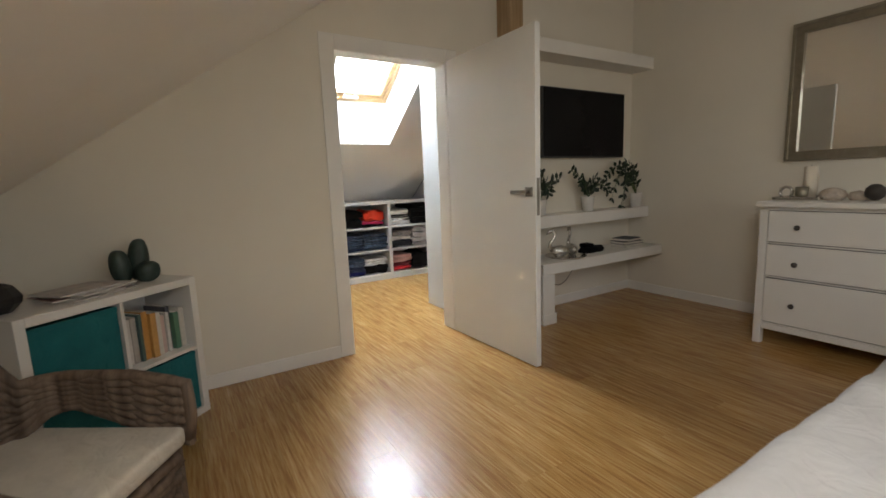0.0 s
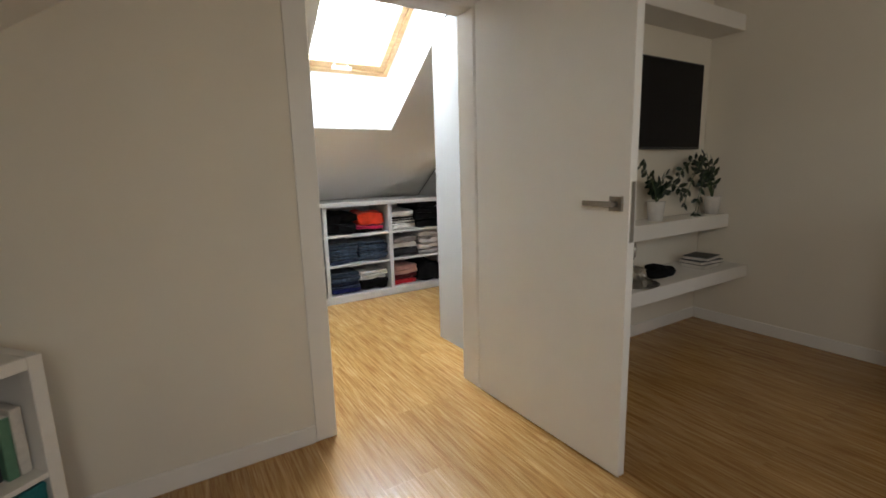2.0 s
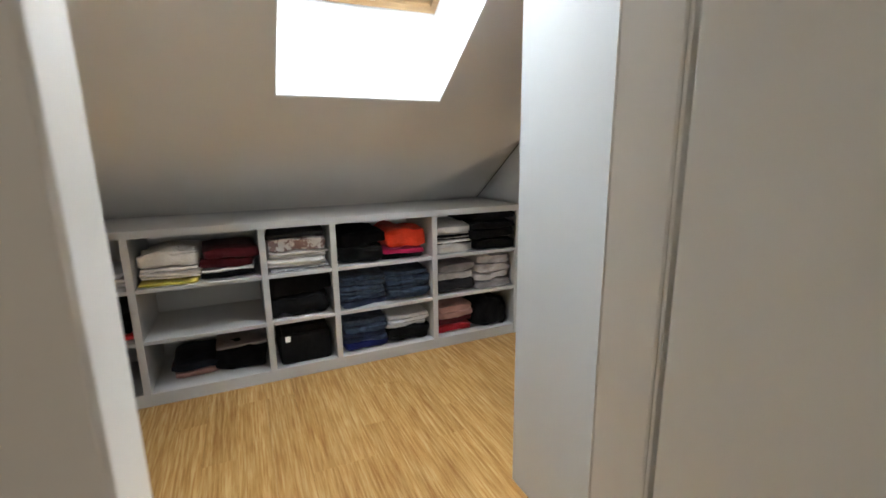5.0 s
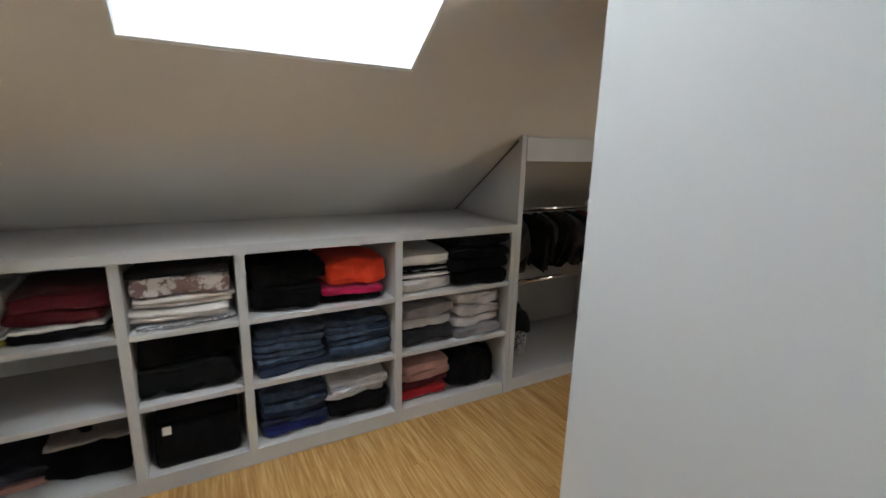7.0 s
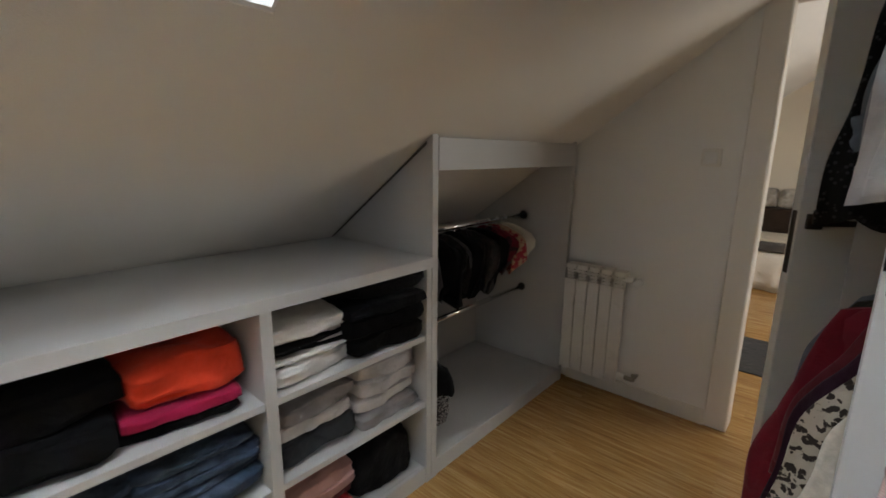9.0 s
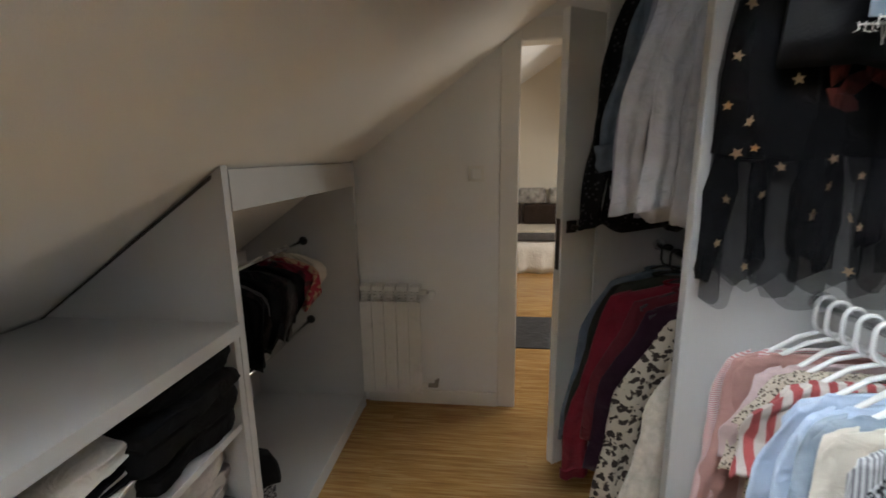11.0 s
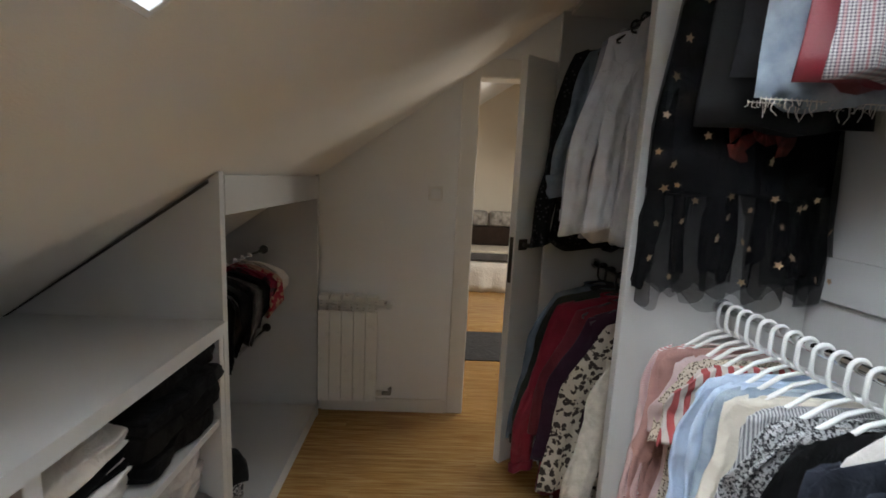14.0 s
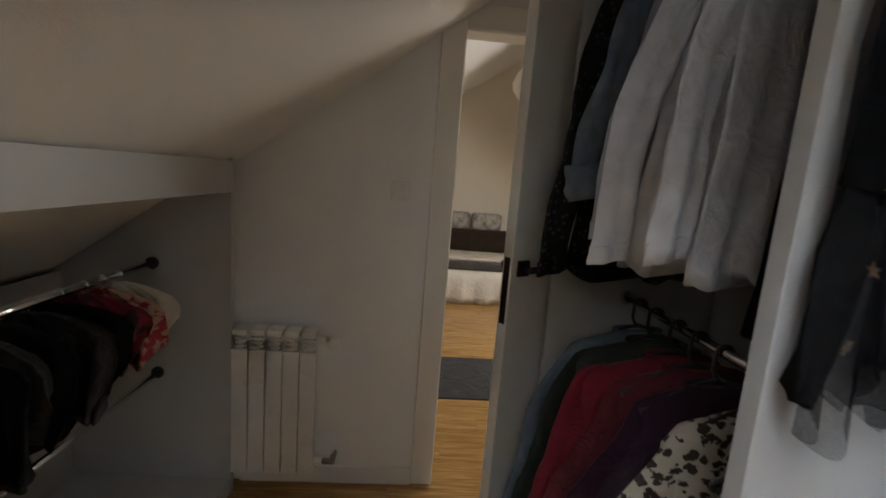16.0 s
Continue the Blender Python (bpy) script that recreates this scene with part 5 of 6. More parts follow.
for i, (c, hgt) in enumerate(BOOKS):
    w = rnd.uniform(0.017, 0.032)
    if x + w > W - T - 0.004:
        break
    bk = thing("book", "upright paperback book in the bookcase", "book", on_case(x + w / 2, 0.05 + rnd.uniform(0, 0.03), H / 2 + S / 2 + 0.0005), 39.8, "books in the bookcase")
    part("cover", bm_box(-w / 2, 0, 0, w / 2, 0.15, hgt, 0.002), plain("book_cover", c, 0.5, vary=0.12, scale=40), bk)
    part("page_block", bm_box(-w / 2 + 0.002, 0.004, hgt, w / 2 - 0.002, 0.148, hgt + 0.001), PAPER, bk)
    x += w + 0.0012
# papers, cactus and vase on its top
for i, (px_, py_, a, w, d) in enumerate(((0.36, 0.16, 8, 0.30, 0.21), (0.33, 0.17, -6, 0.28, 0.20), (0.37, 0.15, 14, 0.29, 0.20), (0.32, 0.16, 3, 0.26, 0.19))):
    mg = thing("magazine", "thin magazine lying in an untidy stack", "magazine", on_case(px_, py_, H + 0.0005 + i * 0.0095), 39.8 + a, "magazines on the bookcase")
    part("page_block", bm_box(-w / 2 + 0.002, -d / 2 + 0.002, 0.001, w / 2 - 0.002, d / 2 - 0.002, 0.008), PAPER, mg)
    part("cover", bm_box(-w / 2, -d / 2, 0.008, w / 2, d / 2, 0.0092), plain("magazine_cover", ((0.50, 0.46, 0.42), (0.22, 0.10, 0.08), (0.55, 0.52, 0.48), (0.40, 0.35, 0.32))[i], 0.35, vary=0.3, scale=18), mg)
cact = thing("cactus_ornament", "dark green ceramic cactus ornament with three lobes", "ornament", on_case(0.61, 0.20, H))
def lobe(cx, cy, r, h, tilt):
    bm = bmesh.new()
    ring, rows = 28, 12
    rr = []
    for j in range(rows + 1):
        f = j / rows
        a = f * math.pi
        r_ = r * math.sin(max(0.001, a)) ** 0.7 if 0 < f < 1 else 0.002
        rr.append([bm.verts.new((cx + tilt * f * h + math.cos(2 * math.pi * k / ring) * r_ * (1 + 0.09 * math.cos(14 * 2 * math.pi * k / ring)), cy + math.sin(2 * math.pi * k / ring) * r_ * (1 + 0.09 * math.cos(14 * 2 * math.pi * k / ring)), h * (1 - math.cos(a)) / 2)) for k in range(ring)])
    for p, q in zip(rr, rr[1:]):
        for k in range(ring):
            bm.faces.new((p[k], p[(k + 1) % ring], q[(k + 1) % ring], q[k])).smooth = True
    return bm
part("lobe", lobe(-0.045, -0.01, 0.042, 0.165, -0.1), CACTUS, cact)
part("lobe", lobe(0.01, 0.03, 0.042, 0.21, 0.1), CACTUS, cact)
part("lobe", lobe(0.05, -0.03, 0.05, 0.10, 0.1), CACTUS, cact)
vs = thing("vase", "round black faceted vase on the bookcase", "vase", on_case(0.06, 0.20, H))
vb = bm_lathe([(0.0, 0.0), (0.045, 0.0), (0.078, 0.035), (0.082, 0.06), (0.060, 0.098), (0.035, 0.110), (0.030, 0.108), (0.0, 0.06)], 10)
for f_ in vb.faces:
    f_.smooth = False
part("body", vb, BLACKPLASTIC, vs)

# rattan armchair with a cream cushion
ac = thing("armchair", "grey-brown woven rattan armchair with a cream seat cushion", "armchair", (-1.415, -1.318, 0), -35)
def u_path(f, grow=0.0):
    """The bow of arms and back from the far front corner round to the near one, f from 0 to 1."""
    s = f * 2 - 1
    k = min(1, abs(s) ** 1.0)
    ang = s * radians(125)
    r = 0.30 + grow
    x, y = -math.cos(ang) * r, -math.sin(ang) * r
    if abs(s) > 0.55:
        e = (abs(s) - 0.55) / 0.45
        x, y = -math.cos(radians(125) * 0.55) * r + e * 0.40, math.copysign(r * 0.93, -s)
    rise = 0.568 + 0.36 * max(0, 1 - abs(s) / 0.33) ** 0.8 - 0.03 * max(0, abs(s) - 0.8) / 0.2
    return x, y, rise
NU = 40
for row in range(13):
    f0 = row / 12
    pts = []
    for i in range(NU + 1):
        x, y, top = u_path(i / NU, 0.012 * math.sin(i * 1.57 + row * 3.14))
        s_ = abs(i / NU * 2 - 1)
        low = 0.345 + 0.125 * max(0.0, min(1.0, (0.92 - s_) / 0.3)) * max(0.0, min(1.0, (s_ - 0.25) / 0.2))
        pts.append((x, y, low + (top - low) * f0 + 0.003 * math.sin(i * 2.1 + row)))
    part("back_strand", bm_tube(pts, 0.0155, 6), WICKER, ac)
rim = []
for i in range(NU + 1):
    x, y, top = u_path(i / NU)
    rim.append((x, y, top + 0.012))
fx, fy, _ = u_path(0)
nx_, ny_, _ = u_path(1)
rim = [(fx - 0.01, fy, 0.36), (fx + 0.004, fy, 0.43), (fx + 0.004, fy, 0.49)] + rim + [(nx_ + 0.004, ny_, 0.49), (nx_ + 0.004, ny_, 0.43), (nx_ - 0.01, ny_, 0.36)]
part("rim", bm_tube(rim, 0.019, 10), WICKER, ac)
for row in range(10):
    z = 0.05 + row * 0.031
    pts = []
    n = 48
    for i in range(n + 1):
        a = 2 * math.pi * i / n
        ca, sa = math.cos(a), math.sin(a)
        g = 0.008 * math.sin(i * 1.57 + row * 3.14)
        x = math.copysign(abs(ca) ** 0.4, ca) * (0.285 + g - 0.02 * (1 - row / 9))
        y = math.copysign(abs(sa) ** 0.4, sa) * (0.285 + g - 0.02 * (1 - row / 9))
        pts.append((x, y, z))
    part("seat_strand", bm_tube(pts, 0.0165, 6, caps=False), WICKER, ac)
for x in (-0.25, 0.25):
    for y in (-0.25, 0.25):
        part("leg", bm_tube([(x, y, 0.0), (x, y, 0.33)], 0.018, 8), WICKER, ac)
part("seat", bm_box(-0.26, -0.26, 0.31, 0.27, 0.26, 0.345, 0.01), WICKER, ac)
cu = bm_box(-0.265, -0.265, 0.346, 0.285, 0.265, 0.412, 0.026, 4)
for v_ in cu.verts:
    v_.co.z += 0.008 * noise.noise(v_.co * 6)
for f_ in cu.faces:
    f_.smooth = True
part("seat_cushion", cu, CUSHION, ac, "cream padded seat cushion")

# chest of drawers
DXF, DY0, DY1 = 2.325, -1.475, -2.555
ch = thing("chest_of_drawers", "white wooden chest of drawers with dark round knobs", "chest of drawers", (DXF, DY0, 0))
w = DY0 - DY1
for x in (0.0, 0.60):
    for y in (-0.045, -w):
        part("leg", bm_box(x, y, 0, x + 0.05, y + 0.045, 0.90, 0.003), BOOKCASE, ch)
part("body", bm_box(0.018, -w + 0.012, 0.125, 0.64, -0.012, 0.925, 0.002), BOOKCASE, ch)
part("top_board", bm_box(-0.022, -w - 0.022, 0.926, 0.65, 0.022, 0.959, 0.004, 2), BOOKCASE, ch)
part("apron", bm_box(0.008, -w + 0.047, 0.105, 0.02, -0.047, 0.145, 0.003), BOOKCASE, ch)
for z0, z1, kz in ((0.70, 0.90, 0.80), (0.475, 0.68, 0.565), (0.16, 0.455, 0.295)):
    d = part("drawer", bm_box(0.002, -w + 0.052, z0, 0.0175, -0.052, z1, 0.003, 2), BOOKCASE, ch)
    # thin strips in the dark knob colour paint the shade in the drawer gaps
    part("shadow_gap", bm_box(0.0105, -w + 0.049, z0 - 0.004, 0.0172, -0.049, z0 - 0.0005), KNOB, d)
    part("shadow_gap", bm_box(0.0105, -w + 0.049, z1 + 0.0005, 0.0172, -0.049, z1 + 0.004), KNOB, d)
    for ky in (-0.215, -w + 0.215):
        kb = bm_lathe([(0.0, 0.0), (0.007, 0.0), (0.007, 0.012), (0.016, 0.018), (0.017, 0.026), (0.010, 0.032), (0.0, 0.033)], 16)
        bmesh.ops.rotate(kb, verts=kb.verts, cent=(0, 0, 0), matrix=Matrix.Rotation(radians(-90), 3, "Y"))
        bmesh.ops.translate(kb, verts=kb.verts, vec=(0.002, ky, kz))
        part("knob", kb, KNOB, d, "dark round knob")
TZ = 0.9592
tr = thing("tray", "dark rectangular tray with candles on the chest", "tray", (2.58, -1.60, TZ))
part("base", bm_box(-0.10, -0.13, 0, 0.10, 0.13, 0.012, 0.004), SILVER, tr)
rimb = bmesh.new()
for q in ((-0.10, -0.13, -0.092, 0.13), (0.092, -0.13, 0.10, 0.13), (-0.092, -0.13, 0.092, -0.122), (-0.092, 0.122, 0.092, 0.13)):
    bm_box(q[0], q[1], 0.012, q[2], q[3], 0.022, 0.002, into=rimb)
part("rim", rimb, SILVER, tr)
cd = thing("candle", "tall ivory pillar candle standing on the tray", "candle", (2.62, -1.632, TZ + 0.0125))
part("wax", bm_lathe([(0.0, 0.0), (0.037, 0.0), (0.038, 0.20), (0.033, 0.206), (0.0, 0.20)], 20), WAX, cd)
part("wick", bm_tube([(0, 0, 0.199), (0.002, 0, 0.213)], 0.0015, 6), BLACKPLASTIC, cd)
tl = thing("tealight_holder", "grey glass tealight holder on the tray", "candle holder", (2.53, -1.62, TZ + 0.0125))
part("cup", bm_lathe([(0.0, 0.0), (0.030, 0.0), (0.036, 0.03), (0.036, 0.075), (0.032, 0.075), (0.030, 0.02), (0.0, 0.018)], 20), CHAMPAGNE, tl)
rg = thing("ring_ornament", "small silver and dark ring ornament on the tray", "ornament", (2.54, -1.53, TZ + 0.0125))
part("ring", bm_tube([(0, 0.035 * math.cos(a), 0.04 + 0.035 * math.sin(a)) for a in [2 * math.pi * k / 24 for k in range(25)]], 0.009, 8, caps=False), SILVER, rg)
part("foot", bm_box(-0.018, -0.02, 0, 0.018, 0.02, 0.008, 0.002), SILVER, rg)
sh_ = thing("shell_ornament", "beige sea shells lying on the chest", "ornament", (2.60, -1.76, TZ))
part("shell", bm_lathe([(0.0, 0.0), (0.05, 0.0), (0.075, 0.03), (0.06, 0.06), (0.03, 0.075), (0.0, 0.08)], 14), SHELL, sh_)
part("shell", bm_lathe([(0.0, 0.0), (0.04, 0.0), (0.055, 0.025), (0.04, 0.05), (0.0, 0.06)], 14, (0.02, -0.12, 0)), SHELL, sh_)
bl = thing("decorative_ball", "dark brown decorative ball on the chest", "ornament", (2.58, -1.965, TZ))
part("ball", bm_lathe([(0.0, 0.0), (0.02, 0.003), (0.045, 0.025), (0.05, 0.05), (0.045, 0.075), (0.02, 0.097), (0.0, 0.1)], 22), KNOB, bl)

# mirror over the chest
mi = thing("wall_mirror", "large mirror in a ribbed champagne-silver frame", "mirror", (BX - 0.001, -1.338, 1.22))
mw, mh, fw = 1.25, 0.965, 0.070
def mitre(y0, z0, y1, z1, horizontal):
    """A frame side with two steps in its section."""
    bm = bmesh.new()
    for inset, width, depth in ((0.0, 0.02, 0.040), (0.02, 0.034, 0.028), (0.054, 0.016, 0.034)):
        if horizontal:
            s = 1 if z1 > z0 else -1
            a, b_ = sorted((z0 + s * inset, z0 + s * (inset + width)))
            bm_prism([(y0 - inset, a) if s > 0 else (y0 - inset - width, a), (y1 + inset, a) if s > 0 else (y1 + inset + width, a), (y1 + inset + width, b_) if s > 0 else (y1 + inset, b_), (y0 - inset - width, b_) if s > 0 else (y0 - inset, b_)], "x", -depth, 0, bm)
        else:
            s = 1 if y1 > y0 else -1
            ya, yb = y0 + s * inset, y0 + s * (inset + width)
            bm_prism([(ya, z0 + inset), (yb, z0 + inset + width), (yb, z1 - inset - width), (ya, z1 - inset)], "x", -depth, 0, bm)
    return bm
part("frame_rail", mitre(0, 0, -mw, 1, True), CHAMPAGNE, mi)
part("frame_rail", mitre(0, mh, -mw, 0, True), CHAMPAGNE, mi)
part("frame_stile", mitre(0, 0, -1, mh, False), CHAMPAGNE, mi)
part("frame_stile", mitre(-mw, 0, 0, mh, False), CHAMPAGNE, mi)
part("mirror_glass", bm_box(-0.012, -mw + fw - 0.002, fw - 0.002, -0.006, -fw + 0.002, mh - fw + 0.002), MIRROR, mi)

# television and plastered shelves
tv = thing("television", "flat black television mounted on the wall", "television", (2.25, 0, 1.335))
part("bezel", bm_box(-0.53, -0.085, 0, 0.53, -0.045, 0.585, 0.006, 2), BLACKPLASTIC, tv)
part("screen", bm_box(-0.52, -0.0865, 0.014, 0.52, -0.0853, 0.575), SCREEN, tv)
part("wall_bracket", bm_box(-0.2, -0.045, 0.15, 0.2, -0.001, 0.42), BLACKPLASTIC, tv)
for z0, z1, dep, x0 in ((2.135, 2.24, 0.23, 1.475), (0.757, 0.857, 0.22, 1.475)):
    s = thing("wall_shelf", "thick white plastered shelf along the television wall", "shelf", (x0, 0, z0), 0, "plastered shelves")
    part("board", bm_box(0, -dep, 0, BX - x0 - 0.001, -0.001, z1 - z0, 0.006, 2), PLASTER, s)
s = thing("wall_shelf", "low thick white plastered shelf on a square leg", "shelf", (1.44, 0, 0), 0, "plastered shelves")
part("board", bm_box(0, -0.375, 0.405, BX - 1.441, -0.001, 0.495, 0.006, 2), PLASTER, s)
part("leg", bm_box(0.002, -0.372, 0.0, 0.13, -0.002, 0.404, 0.006, 2), PLASTER, s)
part("skirting", bm_box(-0.008, -0.382, 0.0, 0.14, -0.3725, 0.085, 0.003), TRIM, s)
part("skirting", bm_box(0.1305, -0.3725, 0.0, 0.14, -0.015, 0.085, 0.003), TRIM, s)

def zz_plant(at, seed, tips, label):
    """A glossy pot plant; each stem is (sideways reach, top height, end height), bending out of the pot."""
    g = thing("potted_plant", label, "plant", at, 0, "plants on the shelf")
    part("pot", bm_lathe([(0.0, 0.0), (0.045, 0.0), (0.058, 0.125), (0.060, 0.13), (0.054, 0.13), (0.050, 0.115), (0.0, 0.112)], 24), CERAMIC, g)
    part("soil", bm_lathe([(0.051, 0.1125), (0.03, 0.119), (0.0, 0.120)], 16), SOIL, g)
    rnd = random.Random(seed)
    for i, (reach, peak, end) in enumerate(tips):
        fwd = rnd.uniform(-0.07, 0.02)
        pts = []
        for k in range(10):
            f = k / 9
            x = reach * (0.25 * f + 0.75 * f * f) if end >= peak - 0.05 else reach * f ** 0.9
            z = 0.116 + (peak - 0.116) * (1 - (1 - min(1.0, f / 0.6)) ** 2) if end < peak - 0.05 else 0.116 + (end - 0.116) * (1.25 * f - 0.25 * f * f)
            if end < peak - 0.05 and f > 0.6:
                z = peak + (end - peak) * ((f - 0.6) / 0.4) ** 1.5
            pts.append((x + rnd.uniform(-0.003, 0.003), fwd * f + rnd.uniform(-0.003, 0.003), z))
        st = part("stem", bm_tube(pts, [0.0048 - 0.0028 * k / 9 for k in range(10)], 6), STEM, g)
        for k in range(2, 10):
            for sd in (1, -1):
                p = Vector(pts[k])
                d = (Vector(pts[k]) - Vector(pts[k - 1])).normalized()
                side = d.cross(Vector((0, 1, 0.25)))
                side = (side.normalized() if side.length > 0.01 else Vector((1, 0, 0))) * sd
                turn = (side * 0.75 + d * 0.65 + Vector((0, rnd.uniform(-0.5, 0.5), rnd.uniform(-0.15, 0.2)))).normalized()
                n = turn.cross(d).normalized()
                wv_ = turn.cross(n)
                L_ = rnd.uniform(0.052, 0.072)
                lf = bmesh.new()
                ring = [p, p + turn * L_ * 0.35 + wv_ * 0.0155, p + turn * L_ * 0.7 + wv_ * 0.0135 - n * 0.003, p + turn * L_ - n * 0.006, p + turn * L_ * 0.7 - wv_ * 0.0135 - n * 0.003, p + turn * L_ * 0.35 - wv_ * 0.0155]
                up = [lf.verts.new(q + n * 0.0008) for q in ring]
                dn = [lf.verts.new(q - n * 0.0008) for q in ring]
                lf.faces.new(up)
                lf.faces.new(dn[::-1])
                for q in range(6):
                    lf.faces.new((up[q], dn[q], dn[(q + 1) % 6], up[(q + 1) % 6]))
                bmesh.ops.recalc_face_normals(lf, faces=lf.faces)
                part("leaf", lf, LEAF, st)
zz_plant((1.66, -0.11, 0.8572), 3, ((0.18, 0.31, 0.31), (0.11, 0.26, 0.18), (-0.10, 0.34, 0.34), (0.03, 0.36, 0.36)), "glossy dark plant in a white pot near the post")
zz_plant((2.24, -0.12, 0.8572), 4, ((-0.26, 0.36, 0.36), (-0.10, 0.25, 0.25), (0.12, 0.29, 0.29), (0.20, 0.24, 0.17), (0.08, 0.20, 0.20)), "glossy dark plant in a white ceramic pot")
zz_plant((2.925, -0.13, 0.8572), 9, ((-0.28, 0.42, 0.34), (-0.42, 0.40, 0.30), (-0.24, 0.33, 0.02), (-0.36, 0.34, 0.10), (-0.14, 0.38, 0.38), (-0.22, 0.27, 0.03)), "bushy trailing dark plant in a white pot")

def swan(at, turn, k, label):
    g = thing("swan_figurine", label, "figurine", at, turn, "swans on the shelf")
    bd = bmesh.new()
    prof = [(-0.10, 0.004, 0.05), (-0.07, 0.03, 0.045), (-0.02, 0.045, 0.042), (0.03, 0.04, 0.045), (0.06, 0.022, 0.055)]
    bm_tube([(x * k, 0, z * k) for x, r, z in prof], [r * k for x, r, z in prof], 14, into=bd)
    neck = [(0.05, 0.05), (0.075, 0.075), (0.07, 0.11), (0.04, 0.14), (0.03, 0.175), (0.05, 0.20), (0.075, 0.195), (0.10, 0.175)]
    bm_tube([(x * k, 0, z * k) for x, z in neck], [q * k for q in (0.02, 0.016, 0.012, 0.010, 0.011, 0.014, 0.012, 0.004)], 10, into=bd)
    bm_lathe([(0.0, 0.0), (0.035 * k, 0.0), (0.03 * k, 0.012 * k), (0.02 * k, 0.02 * k)], 14, into=bd)
    part("body", bd, SILVER, g)
LSZ = 0.4955
swan((1.76, -0.23, LSZ + 0.012), 160, 1.1, "silver swan figurine with an arched neck")
swan((1.92, -0.22, LSZ + 0.012), 60, 1.1, "silver swan figurine turned towards the wall")
tr = thing("tray", "shallow silver tray under two swan figurines", "tray", (1.84, -0.23, LSZ))
part("dish", bm_lathe([(0.0, 0.003), (0.0, 0.0), (0.15, 0.0), (0.175, 0.014), (0.17, 0.014), (0.148, 0.005), (0.0, 0.004)], 28), SILVER, tr)
bo = thing("bow_ornament", "black fabric pouch lying on the low shelf", "pouch", (2.20, -0.20, LSZ))
pb = drape([(0.055, 0.03, 0.05, 0), (0.05, 0.05, 0.13, 0), (0.02, 0.07, 0.16, 0), (0.0, 0.06, 0.15, 0)], 31, fold=0.004)
part("body", pb, BLACK, bo)
part("flap", bm_box(-0.12, -0.05, 0.05, -0.02, 0.04, 0.085, 0.015, 2), BLACK, bo)
for i, (c, z, a, ww) in enumerate((((0.45, 0.42, 0.38), 0.0, 4, 0.24), ((0.03, 0.03, 0.035), 0.027, -5, 0.25), ((0.025, 0.025, 0.03), 0.054, 7, 0.21))):
    bk = thing("book", ("pale hardback book at the bottom of a stack", "dark hardback book in a stack", "black hardback book topping a stack")[i], "book", (2.70, -0.2, LSZ + z), a, "books on the low shelf")
    cov = plain("hardback_cover", c, 0.45, vary=0.1, scale=30)
    part("cover", bm_box(-ww / 2, -0.085, 0.0, ww / 2, 0.085, 0.003), cov, bk)
    part("page_block", bm_box(-ww / 2 + 0.004, -0.081, 0.0032, ww / 2 - 0.004, 0.081, 0.0225), PAPER, bk)
    part("cover", bm_box(-ww / 2, -0.085, 0.0227, ww / 2, 0.085, 0.0262), cov, bk)
cab = thing("cable", "thin white cable looping under the low shelf", "cable", (1.95, -0.02, 0.2))
part("lead", bm_tube([(-0.2 + 0.4 * k / 12, -0.03, 0.17 - 0.17 * math.sin(math.pi * k / 12) ** 0.8) for k in range(13)], 0.004, 6), SILVER, cab)
part("plug", bm_box(0.18, -0.05, 0.15, 0.23, -0.0, 0.195, 0.005), BLACKPLASTIC, cab)
so = thing("wall_socket", "white double wall socket under the low shelf", "socket", (2.16, 0, 0.37))
part("plate", bm_box(-0.08, -0.010, -0.038, 0.08, -0.001, 0.032, 0.003), WHITEPLASTIC, so)

# bed with a white duvet
bed = thing("bed", "wide bed with a rumpled white duvet", "bed", (-0.34, -2.38, 0))
part("frame", bm_box(0.06, -1.75, 0.02, 2.0, -0.06, 0.30, 0.02, 2), CHAMPAGNE, bed)
part("mattress", bm_box(0.05, -1.78, 0.301, 2.03, -0.05, 0.46, 0.04, 3), WHITE, bed)
dv = bmesh.new()
nx, ny = 60, 52
def duvet_z(u, v):
    x, y = u * 2.12 - 0.02, -v * 1.84 + 0.02
    e = min(u * 2.1, (1 - u) * 2.1, v * 1.82, (1 - v) * 1.82)
    z = 0.57 + 0.045 * noise.noise(Vector((x * 2.2, y * 2.2, 1))) + 0.02 * noise.noise(Vector((x * 6, y * 6, 5)))
    z -= 0.34 * max(0, 1 - e / 0.13) ** 2.2
    return (x, y, z)
gr = [[dv.verts.new(duvet_z(i / nx, j / ny)) for j in range(ny + 1)] for i in range(nx + 1)]
for i in range(nx):
    for j in range(ny):
        dv.faces.new((gr[i][j], gr[i][j + 1], gr[i + 1][j + 1], gr[i + 1][j])).smooth = True
r_ = bmesh.ops.extrude_face_region(dv, geom=list(dv.faces))
for e in r_["geom"]:
    if isinstance(e, bmesh.types.BMVert):
        e.co.z -= 0.03
bmesh.ops.recalc_face_normals(dv, faces=dv.faces)
part("duvet", dv, DUVET, bed, "rumpled white duvet")

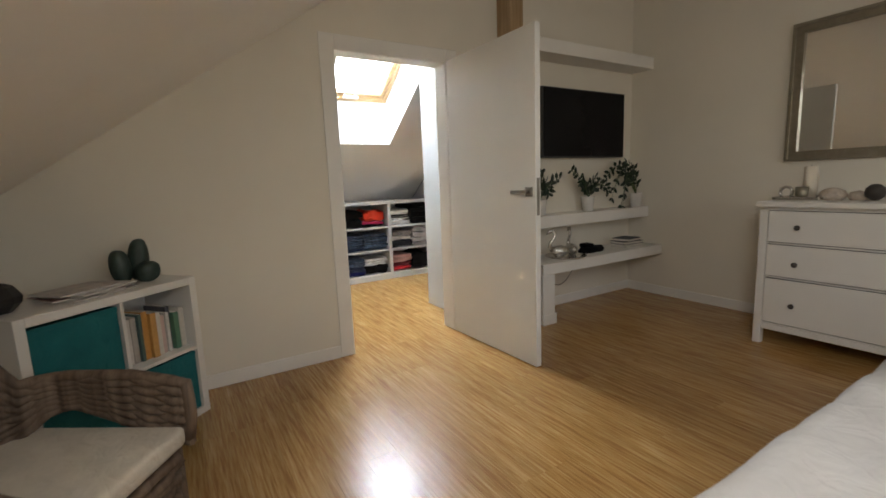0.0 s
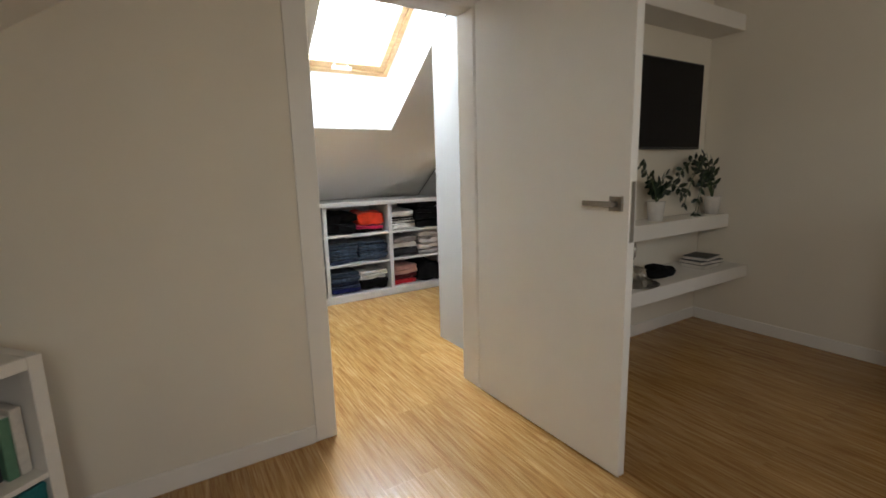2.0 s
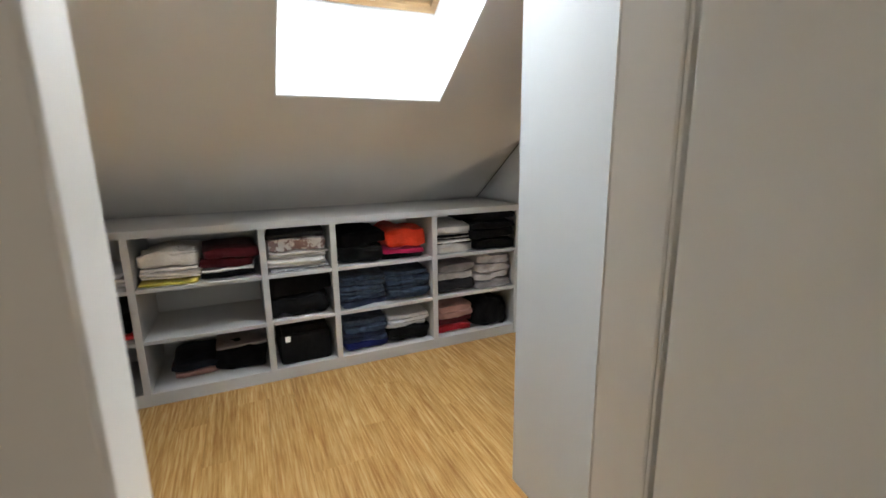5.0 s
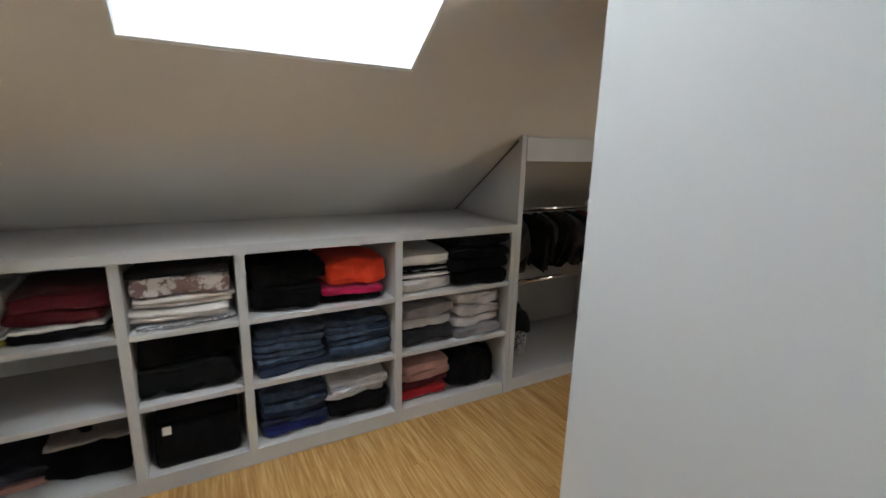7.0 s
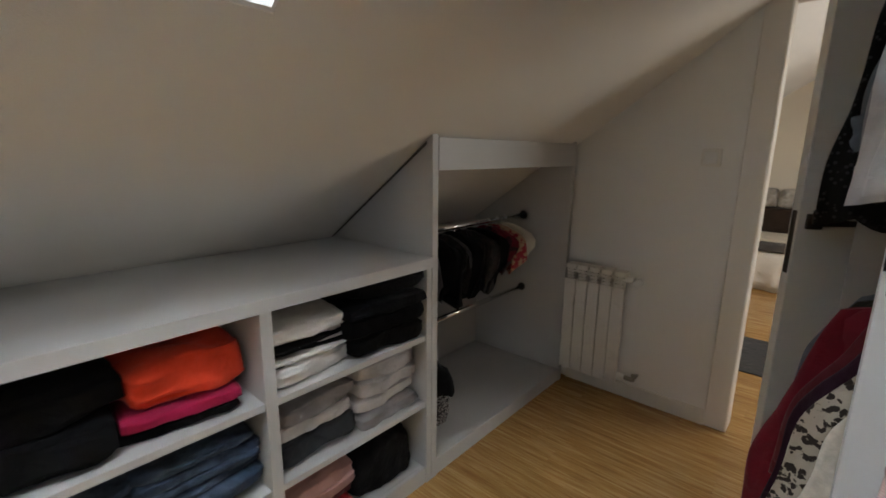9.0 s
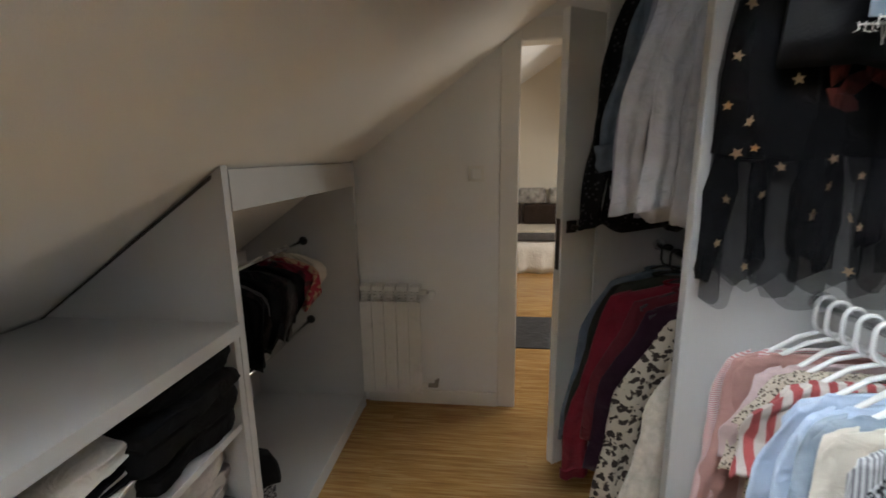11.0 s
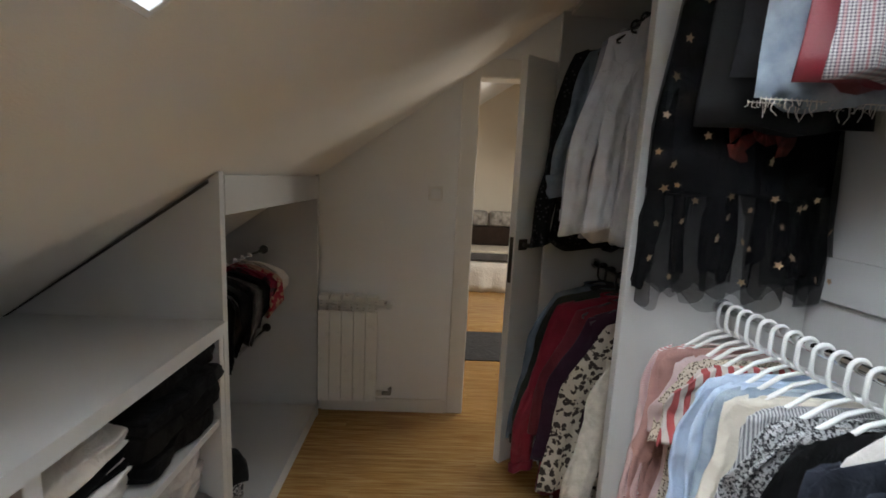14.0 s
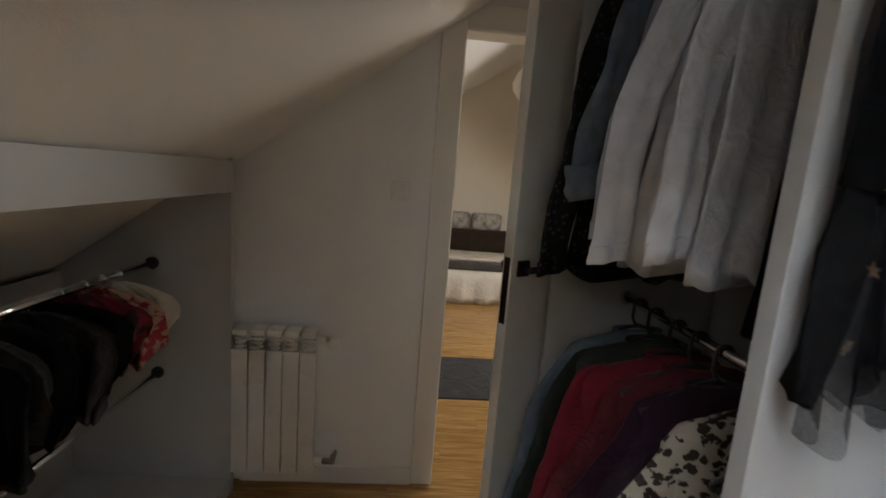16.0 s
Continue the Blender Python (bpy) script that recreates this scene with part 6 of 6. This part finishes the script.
# ---- room beyond the second door ----
MATGREY = cloth("dark_grey_mat", (0.035, 0.035, 0.038), weave=200)
BROWN = cloth("dark_brown_upholstery", (0.035, 0.022, 0.016))
BLANKET = cloth("grey_blanket", (0.09, 0.085, 0.085))
FUR = cloth("grey_white_patterned_cushion", (0.18, 0.17, 0.16), (0.50, 0.47, 0.43), blotch=12)
SHEET = cloth("white_sheet", (0.72, 0.68, 0.62), vary=0.06)
mat_ = thing("floor_mat", "dark grey exercise mat lying on the parquet", "mat", (4.32, 0.85, 0.0))
mb = bm_box(-0.335, -0.75, 0.0005, 0.335, 0.75, 0.009, 0.003)
part("mat", mb, MATGREY, mat_)
db = thing("daybed", "white-draped low daybed against the far wall", "daybed", (6.18, 1.0, 0))
sheet = bmesh.new()
rows = []
for j in range(41):
    y = -0.95 + 1.9 * j / 40
    w_ = 0.018 * math.sin(j * 1.1) + 0.01 * math.sin(j * 2.7)
    rows.append([(0.02 + w_ * 1.5, y, 0.004), (0.0 + w_, y, 0.10), (0.02 + w_ * 0.5, y, 0.26), (0.03, y, 0.38), (0.07, y, 0.40), (0.70, y, 0.40), (0.70, y, 0.02), (0.06 + w_, y, 0.004)])
vr = [[sheet.verts.new(p) for p in r] for r in rows]
for a_, b_ in zip(vr, vr[1:]):
    for k in range(8):
        sheet.faces.new((a_[k], a_[(k + 1) % 8], b_[(k + 1) % 8], b_[k])).smooth = k not in (5, 6)
sheet.faces.new(vr[0])
sheet.faces.new(vr[-1][::-1])
bmesh.ops.recalc_face_normals(sheet, faces=sheet.faces)
part("drape", sheet, SHEET, db, "white draped sheet")
part("mattress", bm_box(0.02, -0.93, 0.402, 0.70, 0.93, 0.50, 0.03, 3), BLANKET, db, "grey mattress")
part("seat_cover", bm_box(0.06, -0.91, 0.501, 0.60, 0.91, 0.53, 0.012, 2), CUSHION, db, "beige seat cover")
for y in (-0.46, 0.46):
    part("backrest", bm_box(0.56, y - 0.45, 0.531, 0.72, y + 0.45, 0.80, 0.04, 3), BROWN, db, "dark brown back cushion")
for i, (y, a) in enumerate(((-0.52, 6), (-0.12, -8), (0.28, 5), (0.66, -4))):
    c = thing("cushion", "grey and white patterned cushion on the daybed", "cushion", (6.82, 1.0 + y, 0.80), a, "cushions on the daybed")
    cb = bm_box(-0.07, -0.19, 0.0, 0.07, 0.19, 0.21, 0.06, 4)
    for v_ in cb.verts:
        v_.co += Vector((0, 0, 0.012)) * noise.noise(v_.co * 9 + Vector((i, 0, 0)))
    for f_ in cb.faces:
        f_.smooth = True
    part("cover", cb, FUR, c)
lp = thing("pendant_lamp", "white paper pendant lamp hanging from the slope", "lamp", (5.5, 0.42, 2.14))
part("shade", bm_lathe([(0.05, 0.0), (0.10, 0.03), (0.15, 0.10), (0.16, 0.16), (0.13, 0.25), (0.07, 0.31), (0.03, 0.33)], 24), CERAMIC, lp)
part("cord", bm_tube([(0, 0, 0.32), (0, 0, 0.66)], 0.004, 6), WHITEPLASTIC, lp)

# ---- floor: slab and planks ----
slab = bm_box(-2.2, -5.5, -0.12, WX + 0.12, 3.0, -0.012)
bm_box(WX + 0.12, -1.0, -0.12, FX + 0.1, 3.1, -0.012, into=slab)
floor = structure("floor", slab, TIMBER, "golden strand bamboo parquet with fine streaks", "floor")
random.seed(4)
PW, PL = 0.145, 1.20
cut_meshes = {}
def plank(x, y0, y1):
    """One board; boards cut to the same length share their mesh."""
    ln = round(y1 - y0, 2)
    if ln < 0.03:
        return
    if ln not in cut_meshes:
        cut_meshes[ln] = mesh_of("plank", bm_box(0.0003, 0.0003, -0.0115, PW - 0.0003, ln - 0.0003, 0.0), BAMBOO)
    o = new("plank", cut_meshes[ln])
    o.location = (x, y0, 0)
    o.parent = floor
x = -2.0
while x < FX - 0.02:
    y0, y1 = (-5.4, 2.84) if x < 3.25 else (-0.85, 3.0)
    y = y0 - random.choice((0.0, 0.3, 0.5, 0.75, 0.9)) * PL
    while y < y1 - 0.02:
        plank(x, max(y, y0), min(y + PL, y1))
        y += PL
    x += PW
